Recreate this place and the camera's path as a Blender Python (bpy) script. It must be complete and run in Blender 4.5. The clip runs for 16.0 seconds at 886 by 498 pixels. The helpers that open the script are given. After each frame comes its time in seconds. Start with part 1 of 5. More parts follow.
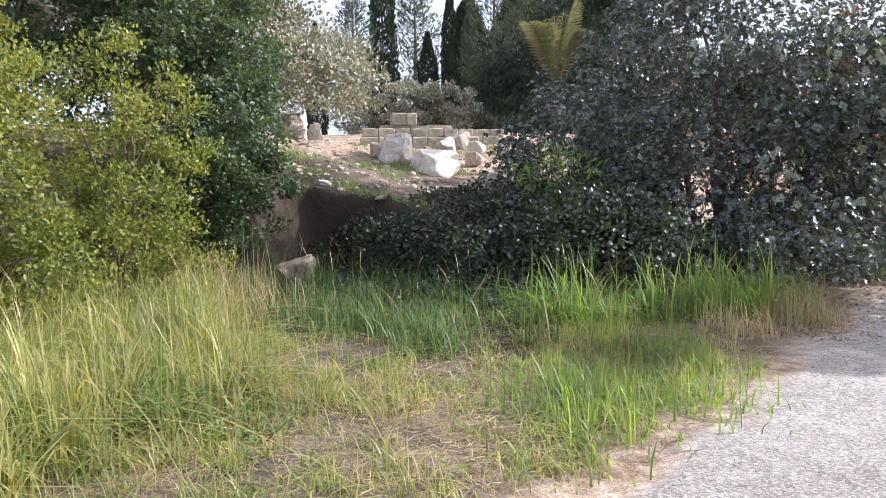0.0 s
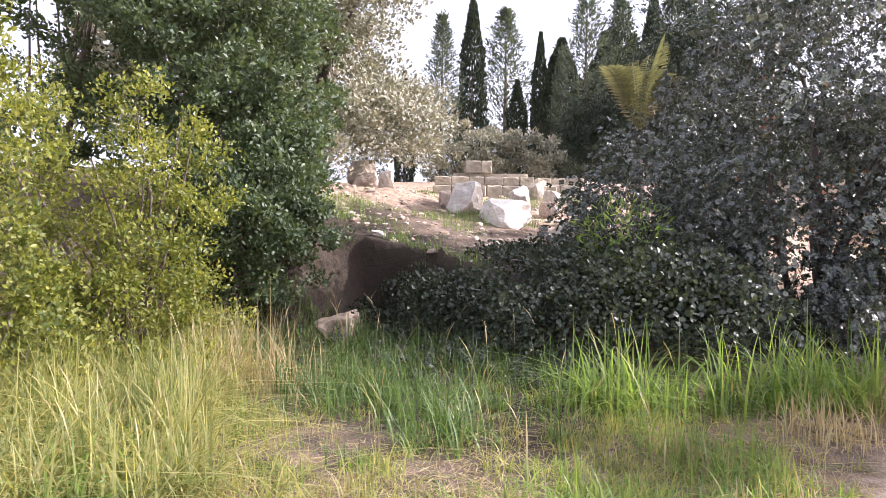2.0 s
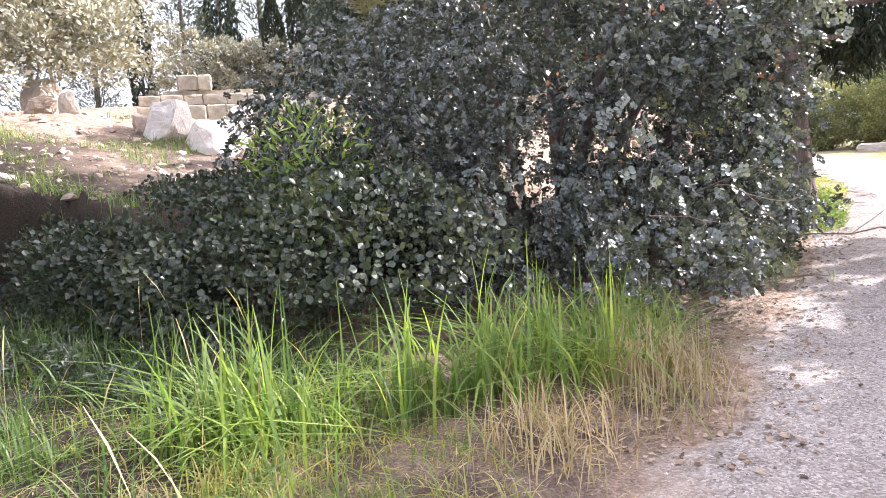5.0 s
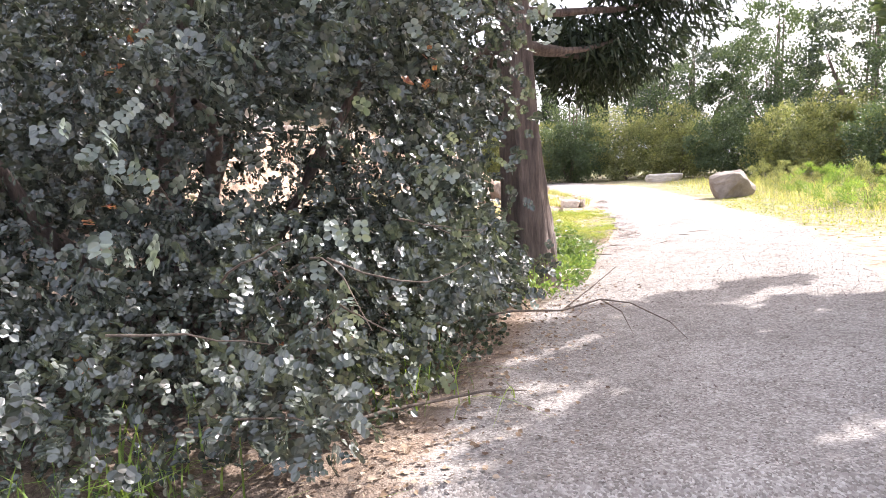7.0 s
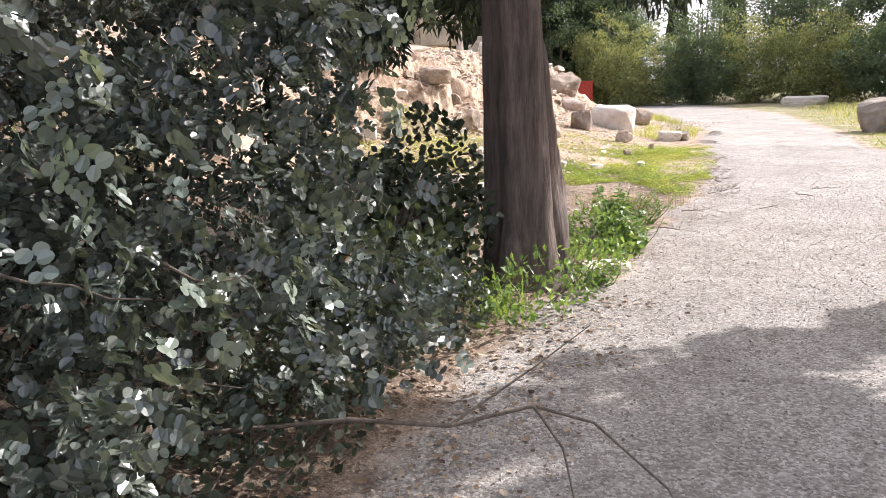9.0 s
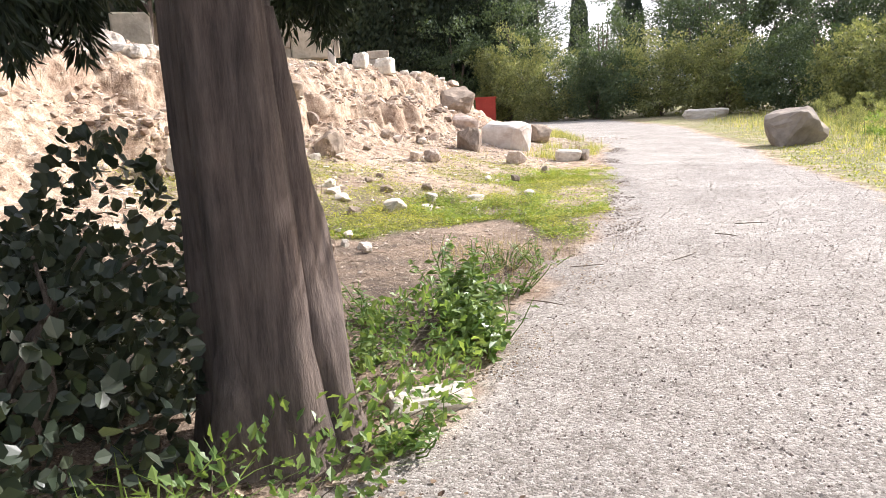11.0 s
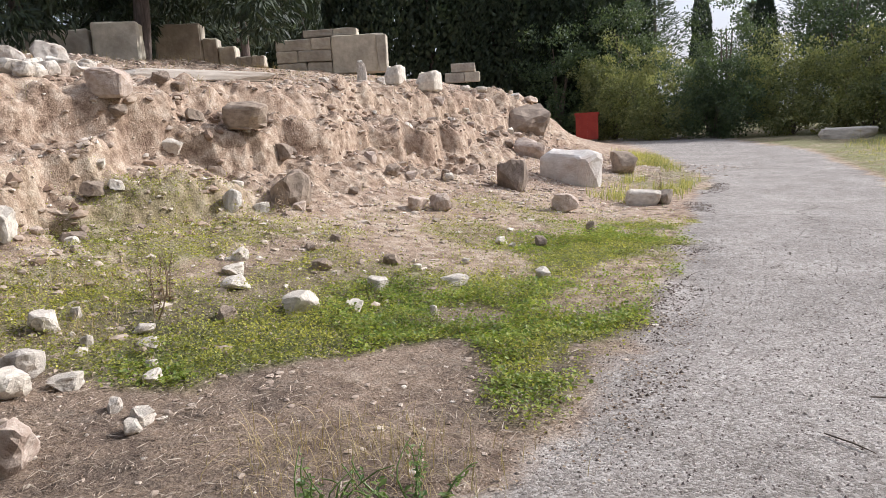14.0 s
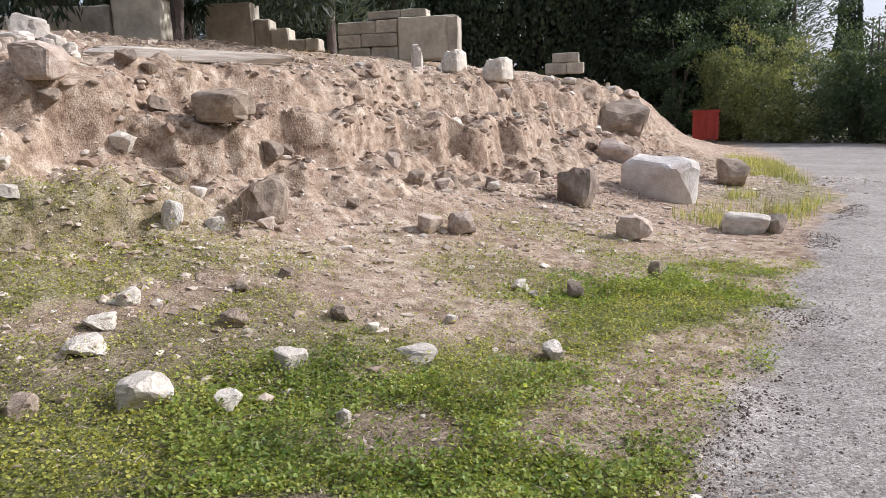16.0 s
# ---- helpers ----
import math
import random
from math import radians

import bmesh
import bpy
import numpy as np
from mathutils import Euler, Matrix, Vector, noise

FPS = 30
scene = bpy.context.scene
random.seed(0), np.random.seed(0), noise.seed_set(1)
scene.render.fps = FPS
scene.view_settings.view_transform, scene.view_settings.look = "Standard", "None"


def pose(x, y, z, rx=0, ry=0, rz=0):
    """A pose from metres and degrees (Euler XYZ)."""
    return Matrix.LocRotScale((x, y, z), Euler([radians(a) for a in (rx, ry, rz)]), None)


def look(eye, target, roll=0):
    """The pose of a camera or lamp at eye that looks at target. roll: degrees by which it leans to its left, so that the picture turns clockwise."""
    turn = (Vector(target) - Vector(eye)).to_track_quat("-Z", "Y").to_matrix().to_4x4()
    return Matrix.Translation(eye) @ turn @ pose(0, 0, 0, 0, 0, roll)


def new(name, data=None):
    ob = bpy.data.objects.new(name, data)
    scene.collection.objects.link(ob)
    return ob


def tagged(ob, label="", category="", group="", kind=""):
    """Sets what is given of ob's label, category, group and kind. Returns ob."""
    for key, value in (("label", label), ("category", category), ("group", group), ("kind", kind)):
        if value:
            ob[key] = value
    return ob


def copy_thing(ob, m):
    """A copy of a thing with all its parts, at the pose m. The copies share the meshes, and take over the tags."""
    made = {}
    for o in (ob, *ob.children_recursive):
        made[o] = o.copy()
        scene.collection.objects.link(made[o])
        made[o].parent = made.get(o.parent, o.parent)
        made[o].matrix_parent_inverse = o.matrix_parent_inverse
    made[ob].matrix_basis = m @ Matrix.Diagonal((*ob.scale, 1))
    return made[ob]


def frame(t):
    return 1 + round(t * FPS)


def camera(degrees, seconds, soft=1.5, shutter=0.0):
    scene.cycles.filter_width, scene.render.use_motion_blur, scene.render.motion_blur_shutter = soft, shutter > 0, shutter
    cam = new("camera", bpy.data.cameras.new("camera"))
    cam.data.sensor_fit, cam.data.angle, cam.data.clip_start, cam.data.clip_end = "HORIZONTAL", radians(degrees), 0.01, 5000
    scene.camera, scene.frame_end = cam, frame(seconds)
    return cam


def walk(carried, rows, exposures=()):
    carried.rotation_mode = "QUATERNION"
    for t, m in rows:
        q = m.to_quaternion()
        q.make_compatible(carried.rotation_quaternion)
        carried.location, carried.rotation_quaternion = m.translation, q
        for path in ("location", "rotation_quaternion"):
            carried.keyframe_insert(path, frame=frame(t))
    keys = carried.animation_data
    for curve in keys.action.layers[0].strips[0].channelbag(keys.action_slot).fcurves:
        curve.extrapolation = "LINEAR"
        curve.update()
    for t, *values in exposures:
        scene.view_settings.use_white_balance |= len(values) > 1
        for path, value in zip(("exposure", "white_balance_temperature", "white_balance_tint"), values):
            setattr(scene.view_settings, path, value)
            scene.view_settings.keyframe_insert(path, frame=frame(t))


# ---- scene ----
cam = camera(64.0, 16.0, soft=0.35)
PATH = [
    (0, (0.570, -12.923, 1.401), (-2.789, -9.244, 0.976), -0.69),
    (0.5, (0.428, -12.548, 1.451), (-3.163, -9.076, 1.231), 1.31),
    (1, (0.303, -12.317, 1.481), (-3.409, -8.973, 1.282), 1.44),
    (1.5, (0.314, -12.017, 1.524), (-3.512, -8.800, 1.424), 1.68),
    (2, (0.346, -11.804, 1.510), (-3.487, -8.595, 1.411), 0.57),
    (2.5, (0.157, -11.705, 1.526), (-3.534, -8.336, 1.360), 1.77),
    (3, (0.016, -11.567, 1.488), (-3.751, -8.287, 1.256), 0.86),
    (5.5, (-0.375, -8.304, 1.500), (-2.849, -4.021, 0.770), -3.93),
    (6, (-0.204, -7.450, 1.490), (-2.493, -3.047, 0.882), -3.41),
    (6.5, (-0.121, -6.592, 1.485), (-2.293, -2.133, 0.853), -2.99),
    (7, (0.119, -5.703, 1.486), (-1.630, -1.053, 0.922), -2.93),
    (7.5, (0.219, -4.894, 1.539), (-1.923, -0.440, 0.777), -1.96),
    (8, (0.286, -4.034, 1.544), (-1.932, 0.347, 0.602), -3.88),
    (8.5, (0.343, -3.193, 1.592), (-2.147, 1.002, 0.493), -2.41),
    (11, (-0.030, 0.262, 1.500), (-2.019, 4.738, 0.496), -3.27),
    (11.5, (-0.067, 0.919, 1.526), (-1.599, 5.574, 0.533), -5.10),
    (12, (-0.057, 1.534, 1.546), (-1.908, 6.029, 0.376), -5.86),
    (12.5, (-0.069, 2.160, 1.540), (-1.815, 6.687, 0.336), -5.77),
    (13, (-0.062, 2.780, 1.606), (-2.259, 7.157, 0.595), -4.70),
    (13.5, (-0.072, 3.429, 1.619), (-2.418, 7.748, 0.702), -4.98),
    (14, (-0.084, 4.070, 1.639), (-2.806, 8.172, 0.763), -3.25),
    (14.5, (-0.203, 4.644, 1.658), (-3.222, 8.520, 0.732), -3.36),
    (15, (-0.257, 5.307, 1.665), (-3.519, 8.976, 0.720), -2.34),
    (15.5, (-0.386, 5.914, 1.645), (-3.571, 9.637, 0.649), -1.22),
    (16, (-0.514, 6.505, 1.645), (-3.858, 10.113, 0.752), -1.83),
]
walk(cam, [(t, look(e, g, r)) for t, e, g, r in PATH],
     [(0, 0.8, 5700, 16), (1, 1.05, 5900, 22), (3, 1.2, 6100, 25), (5.5, 1.7, 6000, 22), (7, 1.55, 6100, 19), (8.5, 1.05, 6100, 16), (11, 0.97, 6100, 14), (12, 0.43, 6050, 13), (13.5, 0.12, 5900, 13), (16, 0.04, 5750, 14)])

# ---- light ----
world = bpy.data.worlds.new("sky")
scene.world = world
world.use_nodes = True
wn = world.node_tree.nodes
sky = wn.new("ShaderNodeTexSky")
sky.sky_type = 'NISHITA'
sky.sun_disc = False
SUN_EL, SUN_AZ = radians(36), radians(38)
sky.sun_elevation, sky.sun_rotation = SUN_EL, SUN_AZ
sky.dust_density, sky.air_density, sky.ozone_density = 6.0, 0.8, 0.6
haze = wn.new("ShaderNodeMix")
haze.data_type = 'RGBA'
haze.inputs[0].default_value, haze.inputs[7].default_value = 0.42, (7.4, 7.5, 7.8, 1)
world.node_tree.links.new(sky.outputs[0], haze.inputs[6])
world.node_tree.links.new(haze.outputs[2], wn["Background"].inputs[0])
wn["Background"].inputs[1].default_value = 0.15
sun = new("sun", bpy.data.lights.new("sun", "SUN"))
sun.data.energy, sun.data.angle, sun.data.color = 4.4, radians(0.55), (1.0, 0.96, 0.89)
to_sun = Vector((math.sin(SUN_AZ) * math.cos(SUN_EL), math.cos(SUN_AZ) * math.cos(SUN_EL), math.sin(SUN_EL)))
sun.matrix_world = to_sun.to_track_quat("Z", "Y").to_matrix().to_4x4()

rng = np.random.default_rng(5)

# ---- materials ----
def mat_nodes(name):
    m = bpy.data.materials.new(name)
    m.use_nodes = True
    t = m.node_tree
    return m, t, t.nodes, t.links, t.nodes["Principled BSDF"]


def ramp(nodes, links, source, stops):
    r = nodes.new("ShaderNodeValToRGB")
    el = r.color_ramp.elements
    while len(el) < len(stops):
        el.new(0.5)
    for e, (p, c) in zip(el, stops):
        e.position, e.color = p, (*c, 1)
    links.new(source, r.inputs[0])
    return r.outputs[0]


def tex_noise(nodes, links, scale, detail=6, rough=0.6):
    tc = nodes.new("ShaderNodeTexCoord")
    n = nodes.new("ShaderNodeTexNoise")
    n.inputs["Scale"].default_value, n.inputs["Detail"].default_value, n.inputs["Roughness"].default_value = scale, detail, rough
    links.new(tc.outputs["Object"], n.inputs["Vector"])
    return n.outputs[0]


def mix(nodes, links, kind, fac, a, b):
    n = nodes.new("ShaderNodeMix")
    n.data_type, n.blend_type = 'RGBA', kind
    for socket, v in ((n.inputs[0], fac), (n.inputs[6], a), (n.inputs[7], b)):
        if hasattr(v, "links"):
            links.new(v, socket)
        else:
            socket.default_value = v if isinstance(v, float) else (*v, 1)
    return n.outputs[2]


def leaf_mat(name, c1, c2, rough=0.5, through_light=0.35, spec=0.4, glow=1.7):
    m, t, N, L, b = mat_nodes(name)
    geo = N.new("ShaderNodeNewGeometry")
    col = ramp(N, L, geo.outputs["Random Per Island"], [(0.0, c1), (0.55, tuple((p + q) / 2 for p, q in zip(c1, c2))), (1.0, c2)])
    big = ramp(N, L, tex_noise(N, L, 1.1, 3), [(0.3, (0.65, 0.7, 0.65)), (0.7, (1.2, 1.15, 1.0))])
    col = mix(N, L, 'MULTIPLY', 1.0, col, big)
    L.new(col, b.inputs["Base Color"])
    b.inputs["Roughness"].default_value, b.inputs["Specular IOR Level"].default_value = rough, spec
    tr = N.new("ShaderNodeBsdfTranslucent")
    L.new(mix(N, L, 'MULTIPLY', 1.0, col, (glow * 1.05, glow, glow * 0.55)), tr.inputs[0])
    ms = N.new("ShaderNodeMixShader")
    ms.inputs[0].default_value = through_light
    L.new(b.outputs[0], ms.inputs[1]), L.new(tr.outputs[0], ms.inputs[2])
    L.new(ms.outputs[0], N["Material Output"].inputs[0])
    return m


def stone_mat(name, c1, c2, dark, scale=6.0, bump=0.5, rough=0.9):
    m, t, N, L, b = mat_nodes(name)
    info = N.new("ShaderNodeObjectInfo")
    col = ramp(N, L, tex_noise(N, L, scale, 8, 0.65), [(0.3, c1), (0.65, c2)])
    col = mix(N, L, 'MIX', ramp(N, L, tex_noise(N, L, scale * 0.35, 5), [(0.52, (0, 0, 0)), (0.7, (0.7, 0.7, 0.7))]), col, dark)
    col = mix(N, L, 'MULTIPLY', 1.0, col, ramp(N, L, info.outputs["Random"], [(0, (0.78, 0.76, 0.74)), (1, (1.1, 1.08, 1.02))]))
    L.new(col, b.inputs["Base Color"])
    b.inputs["Roughness"].default_value, b.inputs["Specular IOR Level"].default_value = rough, 0.25
    bp = N.new("ShaderNodeBump")
    bp.inputs["Strength"].default_value, bp.inputs["Distance"].default_value = bump, 0.04
    L.new(tex_noise(N, L, scale * 3, 8, 0.7), bp.inputs["Height"]), L.new(bp.outputs[0], b.inputs["Normal"])
    return m


def island_mat(name, stops, rough=0.9):
    m, t, N, L, b = mat_nodes(name)
    geo = N.new("ShaderNodeNewGeometry")
    col = ramp(N, L, geo.outputs["Random Per Island"], stops)
    col = mix(N, L, 'MULTIPLY', 1.0, col, ramp(N, L, tex_noise(N, L, 40.0, 5), [(0.3, (0.75, 0.73, 0.7)), (0.7, (1.15, 1.12, 1.08))]))
    L.new(col, b.inputs["Base Color"])
    b.inputs["Roughness"].default_value, b.inputs["Specular IOR Level"].default_value = rough, 0.25
    return m


def bark_mat(name, c1, c2):
    m, t, N, L, b = mat_nodes(name)
    tc, mp = N.new("ShaderNodeTexCoord"), N.new("ShaderNodeMapping")
    mp.inputs["Scale"].default_value = (14, 14, 1.6)
    L.new(tc.outputs["Object"], mp.inputs["Vector"])
    n = N.new("ShaderNodeTexNoise")
    n.inputs["Scale"].default_value, n.inputs["Detail"].default_value, n.inputs["Roughness"].default_value = 1.6, 9, 0.7
    L.new(mp.outputs[0], n.inputs["Vector"])
    col = ramp(N, L, n.outputs[0], [(0.32, c1), (0.68, c2)])
    L.new(mix(N, L, 'MULTIPLY', 1.0, col, ramp(N, L, tex_noise(N, L, 2.5, 4), [(0.3, (0.7, 0.7, 0.7)), (0.7, (1.2, 1.15, 1.1))])), b.inputs["Base Color"])
    b.inputs["Roughness"].default_value = 0.95
    bp = N.new("ShaderNodeBump")
    bp.inputs["Strength"].default_value, bp.inputs["Distance"].default_value = 0.9, 0.03
    L.new(n.outputs[0], bp.inputs["Height"]), L.new(bp.outputs[0], b.inputs["Normal"])
    return m


def ground_mat():
    m, t, N, L, b = mat_nodes("soil_and_gravel")
    zone = N.new("ShaderNodeAttribute")
    zone.attribute_name = "zone"
    sep = N.new("ShaderNodeSeparateColor")
    L.new(zone.outputs["Color"], sep.inputs[0])
    fine, mid, wide = tex_noise(N, L, 55.0, 6, 0.7), tex_noise(N, L, 7.0, 7, 0.65), tex_noise(N, L, 0.8, 5, 0.6)
    soil = ramp(N, L, mid, [(0.32, (0.165, 0.114, 0.082)), (0.48, (0.365, 0.282, 0.212)), (0.68, (0.57, 0.495, 0.405))])
    soil = mix(N, L, 'MULTIPLY', 1.0, soil, ramp(N, L, wide, [(0.35, (0.85, 0.78, 0.74)), (0.65, (1.12, 1.1, 1.06))]))
    soil = mix(N, L, 'MULTIPLY', 1.0, soil, ramp(N, L, fine, [(0.34, (0.6, 0.57, 0.54)), (0.66, (1.28, 1.28, 1.28))]))
    litter = ramp(N, L, fine, [(0.3, (0.075, 0.055, 0.045)), (0.55, (0.23, 0.175, 0.13)), (0.75, (0.46, 0.39, 0.31))])
    litter = mix(N, L, 'MULTIPLY', 1.0, litter, ramp(N, L, tex_noise(N, L, 2.3, 5, 0.65), [(0.38, (0.5, 0.5, 0.52)), (0.6, (1.15, 1.12, 1.08))]))
    vor = N.new("ShaderNodeTexVoronoi")
    vor.inputs["Scale"].default_value = 78.0
    tc = N.new("ShaderNodeTexCoord")
    L.new(tc.outputs["Object"], vor.inputs["Vector"])
    pebble = N.new("ShaderNodeSeparateColor")
    L.new(vor.outputs["Color"], pebble.inputs[0])
    gravel = ramp(N, L, pebble.outputs[0], [(0.0, (0.05, 0.04, 0.036)), (0.3, (0.19, 0.17, 0.15)), (0.7, (0.35, 0.325, 0.295)), (1.0, (0.6, 0.57, 0.53))])
    gravel = mix(N, L, 'MIX', 0.48, gravel, ramp(N, L, mid, [(0.35, (0.235, 0.21, 0.185)), (0.65, (0.41, 0.38, 0.345))]))
    gravel = mix(N, L, 'MULTIPLY', 1.0, gravel, ramp(N, L, wide, [(0.35, (0.84, 0.82, 0.8)), (0.65, (1.1, 1.08, 1.06))]))
    green = ramp(N, L, fine, [(0.3, (0.05, 0.075, 0.02)), (0.7, (0.2, 0.24, 0.06))])
    # old cracks across the worn surface
    crack = N.new("ShaderNodeTexVoronoi")
    crack.feature = 'DISTANCE_TO_EDGE'
    crack.inputs["Scale"].default_value = 0.55
    warp = N.new("ShaderNodeTexNoise")
    warp.inputs["Scale"].default_value, warp.inputs["Detail"].default_value = 2.2, 6
    L.new(tc.outputs["Object"], warp.inputs["Vector"])
    L.new(mix(N, L, 'ADD', 0.42, tc.outputs["Object"], warp.outputs["Color"]), crack.inputs["Vector"])
    line = ramp(N, L, crack.outputs["Distance"], [(0.0, (1, 1, 1)), (0.012, (0, 0, 0))])
    line = mix(N, L, 'MULTIPLY', 1.0, line, ramp(N, L, tex_noise(N, L, 0.45, 4), [(0.46, (0, 0, 0)), (0.58, (0.75, 0.75, 0.75))]))
    along = N.new("ShaderNodeSeparateXYZ")
    L.new(tc.outputs["Object"], along.inputs[0])
    beyond = N.new("ShaderNodeMapRange")
    beyond.inputs["From Min"].default_value, beyond.inputs["From Max"].default_value = 9.0, 13.0
    L.new(along.outputs["Y"], beyond.inputs["Value"])
    line = mix(N, L, 'MULTIPLY', 1.0, line, beyond.outputs[0])
    gravel = mix(N, L, 'MIX', line, gravel, (0.09, 0.075, 0.06))
    col = mix(N, L, 'MIX', sep.outputs[1], soil, litter)
    # the zone's alpha darkens the soil: shade of the hollow put into the colour
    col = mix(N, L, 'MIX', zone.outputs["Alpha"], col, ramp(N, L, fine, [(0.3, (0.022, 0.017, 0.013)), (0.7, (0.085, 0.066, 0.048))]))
    col = mix(N, L, 'MIX', sep.outputs[2], col, green)
    col = mix(N, L, 'MIX', sep.outputs[0], col, gravel)
    L.new(col, b.inputs["Base Color"])
    b.inputs["Roughness"].default_value, b.inputs["Specular IOR Level"].default_value = 0.95, 0.2
    b1, b2 = N.new("ShaderNodeBump"), N.new("ShaderNodeBump")
    b1.inputs["Strength"].default_value, b1.inputs["Distance"].default_value = 0.75, 0.055
    b2.inputs["Strength"].default_value, b2.inputs["Distance"].default_value = 0.32, 0.012
    rest = N.new("ShaderNodeMath")
    rest.operation = 'MULTIPLY_ADD'
    rest.inputs[1].default_value, rest.inputs[2].default_value = -0.8, 1.0
    L.new(sep.outputs[0], rest.inputs[0])
    relief = N.new("ShaderNodeMath")
    relief.operation = 'MULTIPLY'
    L.new(mid, relief.inputs[0]), L.new(rest.outputs[0], relief.inputs[1])
    L.new(relief.outputs[0], b1.inputs["Height"]), L.new(vor.outputs["Distance"], b2.inputs["Height"])
    b2.invert = True
    b3 = N.new("ShaderNodeBump")
    b3.inputs["Strength"].default_value, b3.inputs["Distance"].default_value = 0.7, 0.014
    L.new(fine, b3.inputs["Height"]), L.new(b1.outputs[0], b3.inputs["Normal"])
    L.new(b3.outputs[0], b2.inputs["Normal"]), L.new(b2.outputs[0], b.inputs["Normal"])
    return m


M_GROUND = ground_mat()
M_CAROB = leaf_mat("carob_leaf", (0.036, 0.048, 0.044), (0.12, 0.135, 0.122), 0.27, 0.14, 1.0)
# carob leaf again, lightened to paint sunlight on the crown's rim
M_CAROB_LIT = leaf_mat("lit_carob_leaf", (0.12, 0.15, 0.13), (0.24, 0.27, 0.24), 0.32, 0.15, 1.0)
M_YOUNG = leaf_mat("young_leaf", (0.24, 0.07, 0.05), (0.4, 0.2, 0.09), 0.35, 0.3)
M_BRAMBLE = leaf_mat("bramble_leaf", (0.03, 0.045, 0.032), (0.085, 0.1, 0.07), 0.42, 0.22, 0.5)
M_SHRUB = leaf_mat("shrub_leaf", (0.085, 0.118, 0.028), (0.3, 0.305, 0.078), 0.45, 0.42)
M_SHRUB_DARK = leaf_mat("dark_shrub_leaf", (0.05, 0.08, 0.045), (0.12, 0.16, 0.085), 0.45, 0.3)
M_OLIVE = leaf_mat("olive_leaf", (0.22, 0.22, 0.18), (0.42, 0.41, 0.35), 0.5, 0.1)
M_BUSH = leaf_mat("bush_leaf", (0.12, 0.145, 0.07), (0.3, 0.31, 0.16), 0.5, 0.42)
M_PINE = leaf_mat("pine_needles", (0.06, 0.085, 0.07), (0.13, 0.155, 0.12), 0.55, 0.25)
M_CYPRESS = leaf_mat("cypress_scale", (0.018, 0.03, 0.018), (0.05, 0.07, 0.04), 0.6, 0.12)
M_PALM = leaf_mat("palm_frond", (0.2, 0.215, 0.125), (0.34, 0.34, 0.22), 0.5, 0.12)
M_GRASS = leaf_mat("grass_blade", (0.15, 0.19, 0.055), (0.46, 0.42, 0.2), 0.5, 0.45)
M_GRASS_LUSH = leaf_mat("lush_grass_blade", (0.1, 0.18, 0.045), (0.25, 0.33, 0.09), 0.45, 0.45)
# grass green again, darkened to paint the hollow's shade
M_SHADED_GRASS = leaf_mat("shaded_grass_blade", (0.05, 0.1, 0.03), (0.15, 0.22, 0.07), 0.45, 0.35)
M_STRAW = leaf_mat("straw", (0.3, 0.23, 0.12), (0.55, 0.46, 0.3), 0.6, 0.3, glow=1.2)
M_CLOVER = leaf_mat("clover_leaf", (0.14, 0.17, 0.035), (0.46, 0.45, 0.12), 0.5, 0.4)
M_CLOVER_LUSH = leaf_mat("lush_clover_leaf", (0.12, 0.19, 0.035), (0.36, 0.41, 0.1), 0.5, 0.42)
M_HERB = leaf_mat("herb_leaf", (0.08, 0.15, 0.045), (0.23, 0.31, 0.1), 0.4, 0.35)
M_DEAD = island_mat("dead_leaf", [(0, (0.1, 0.065, 0.045)), (0.5, (0.24, 0.17, 0.11)), (1, (0.44, 0.36, 0.27))])
M_PALE_DEAD = island_mat("bleached_stalk", [(0, (0.2, 0.16, 0.125)), (0.5, (0.36, 0.3, 0.235)), (1, (0.55, 0.48, 0.4))])
M_BARK = bark_mat("grey_bark", (0.06, 0.045, 0.04), (0.21, 0.165, 0.14))
M_TWIG = bark_mat("twig_bark", (0.09, 0.07, 0.055), (0.24, 0.19, 0.15))
M_LIME = stone_mat("pale_limestone", (0.48, 0.43, 0.37), (0.74, 0.69, 0.62), (0.3, 0.23, 0.17))
M_WHITE = stone_mat("white_limestone", (0.6, 0.55, 0.49), (0.84, 0.81, 0.77), (0.5, 0.36, 0.28), 5.0, 0.7)
M_BROWN = stone_mat("earthy_stone", (0.2, 0.155, 0.12), (0.38, 0.31, 0.25), (0.12, 0.09, 0.07))
M_PINK = stone_mat("pinkish_stone", (0.38, 0.29, 0.23), (0.62, 0.53, 0.46), (0.28, 0.19, 0.14))
M_GREY = stone_mat("grey_boulder", (0.19, 0.16, 0.135), (0.36, 0.31, 0.26), (0.11, 0.09, 0.08), 3.0)
M_ASHLAR = stone_mat("ashlar_limestone", (0.4, 0.36, 0.29), (0.6, 0.55, 0.46), (0.22, 0.19, 0.16), 4.0, 0.3)
M_RUBBLE = island_mat("rubble", [(0, (0.27, 0.21, 0.165)), (0.5, (0.43, 0.355, 0.29)), (0.85, (0.55, 0.47, 0.39)), (1, (0.72, 0.67, 0.6))])
M_CLOD = island_mat("earth_clod", [(0, (0.22, 0.155, 0.115)), (0.6, (0.36, 0.275, 0.21)), (1, (0.5, 0.42, 0.34))])
M_CRUMB = island_mat("asphalt_crumb", [(0, (0.075, 0.058, 0.048)), (0.6, (0.16, 0.13, 0.11)), (1, (0.32, 0.27, 0.23))])
M_PEBBLE = island_mat("pebble", [(0, (0.14, 0.11, 0.098)), (0.35, (0.28, 0.24, 0.22)), (0.75, (0.38, 0.34, 0.31)), (1, (0.58, 0.53, 0.48))])
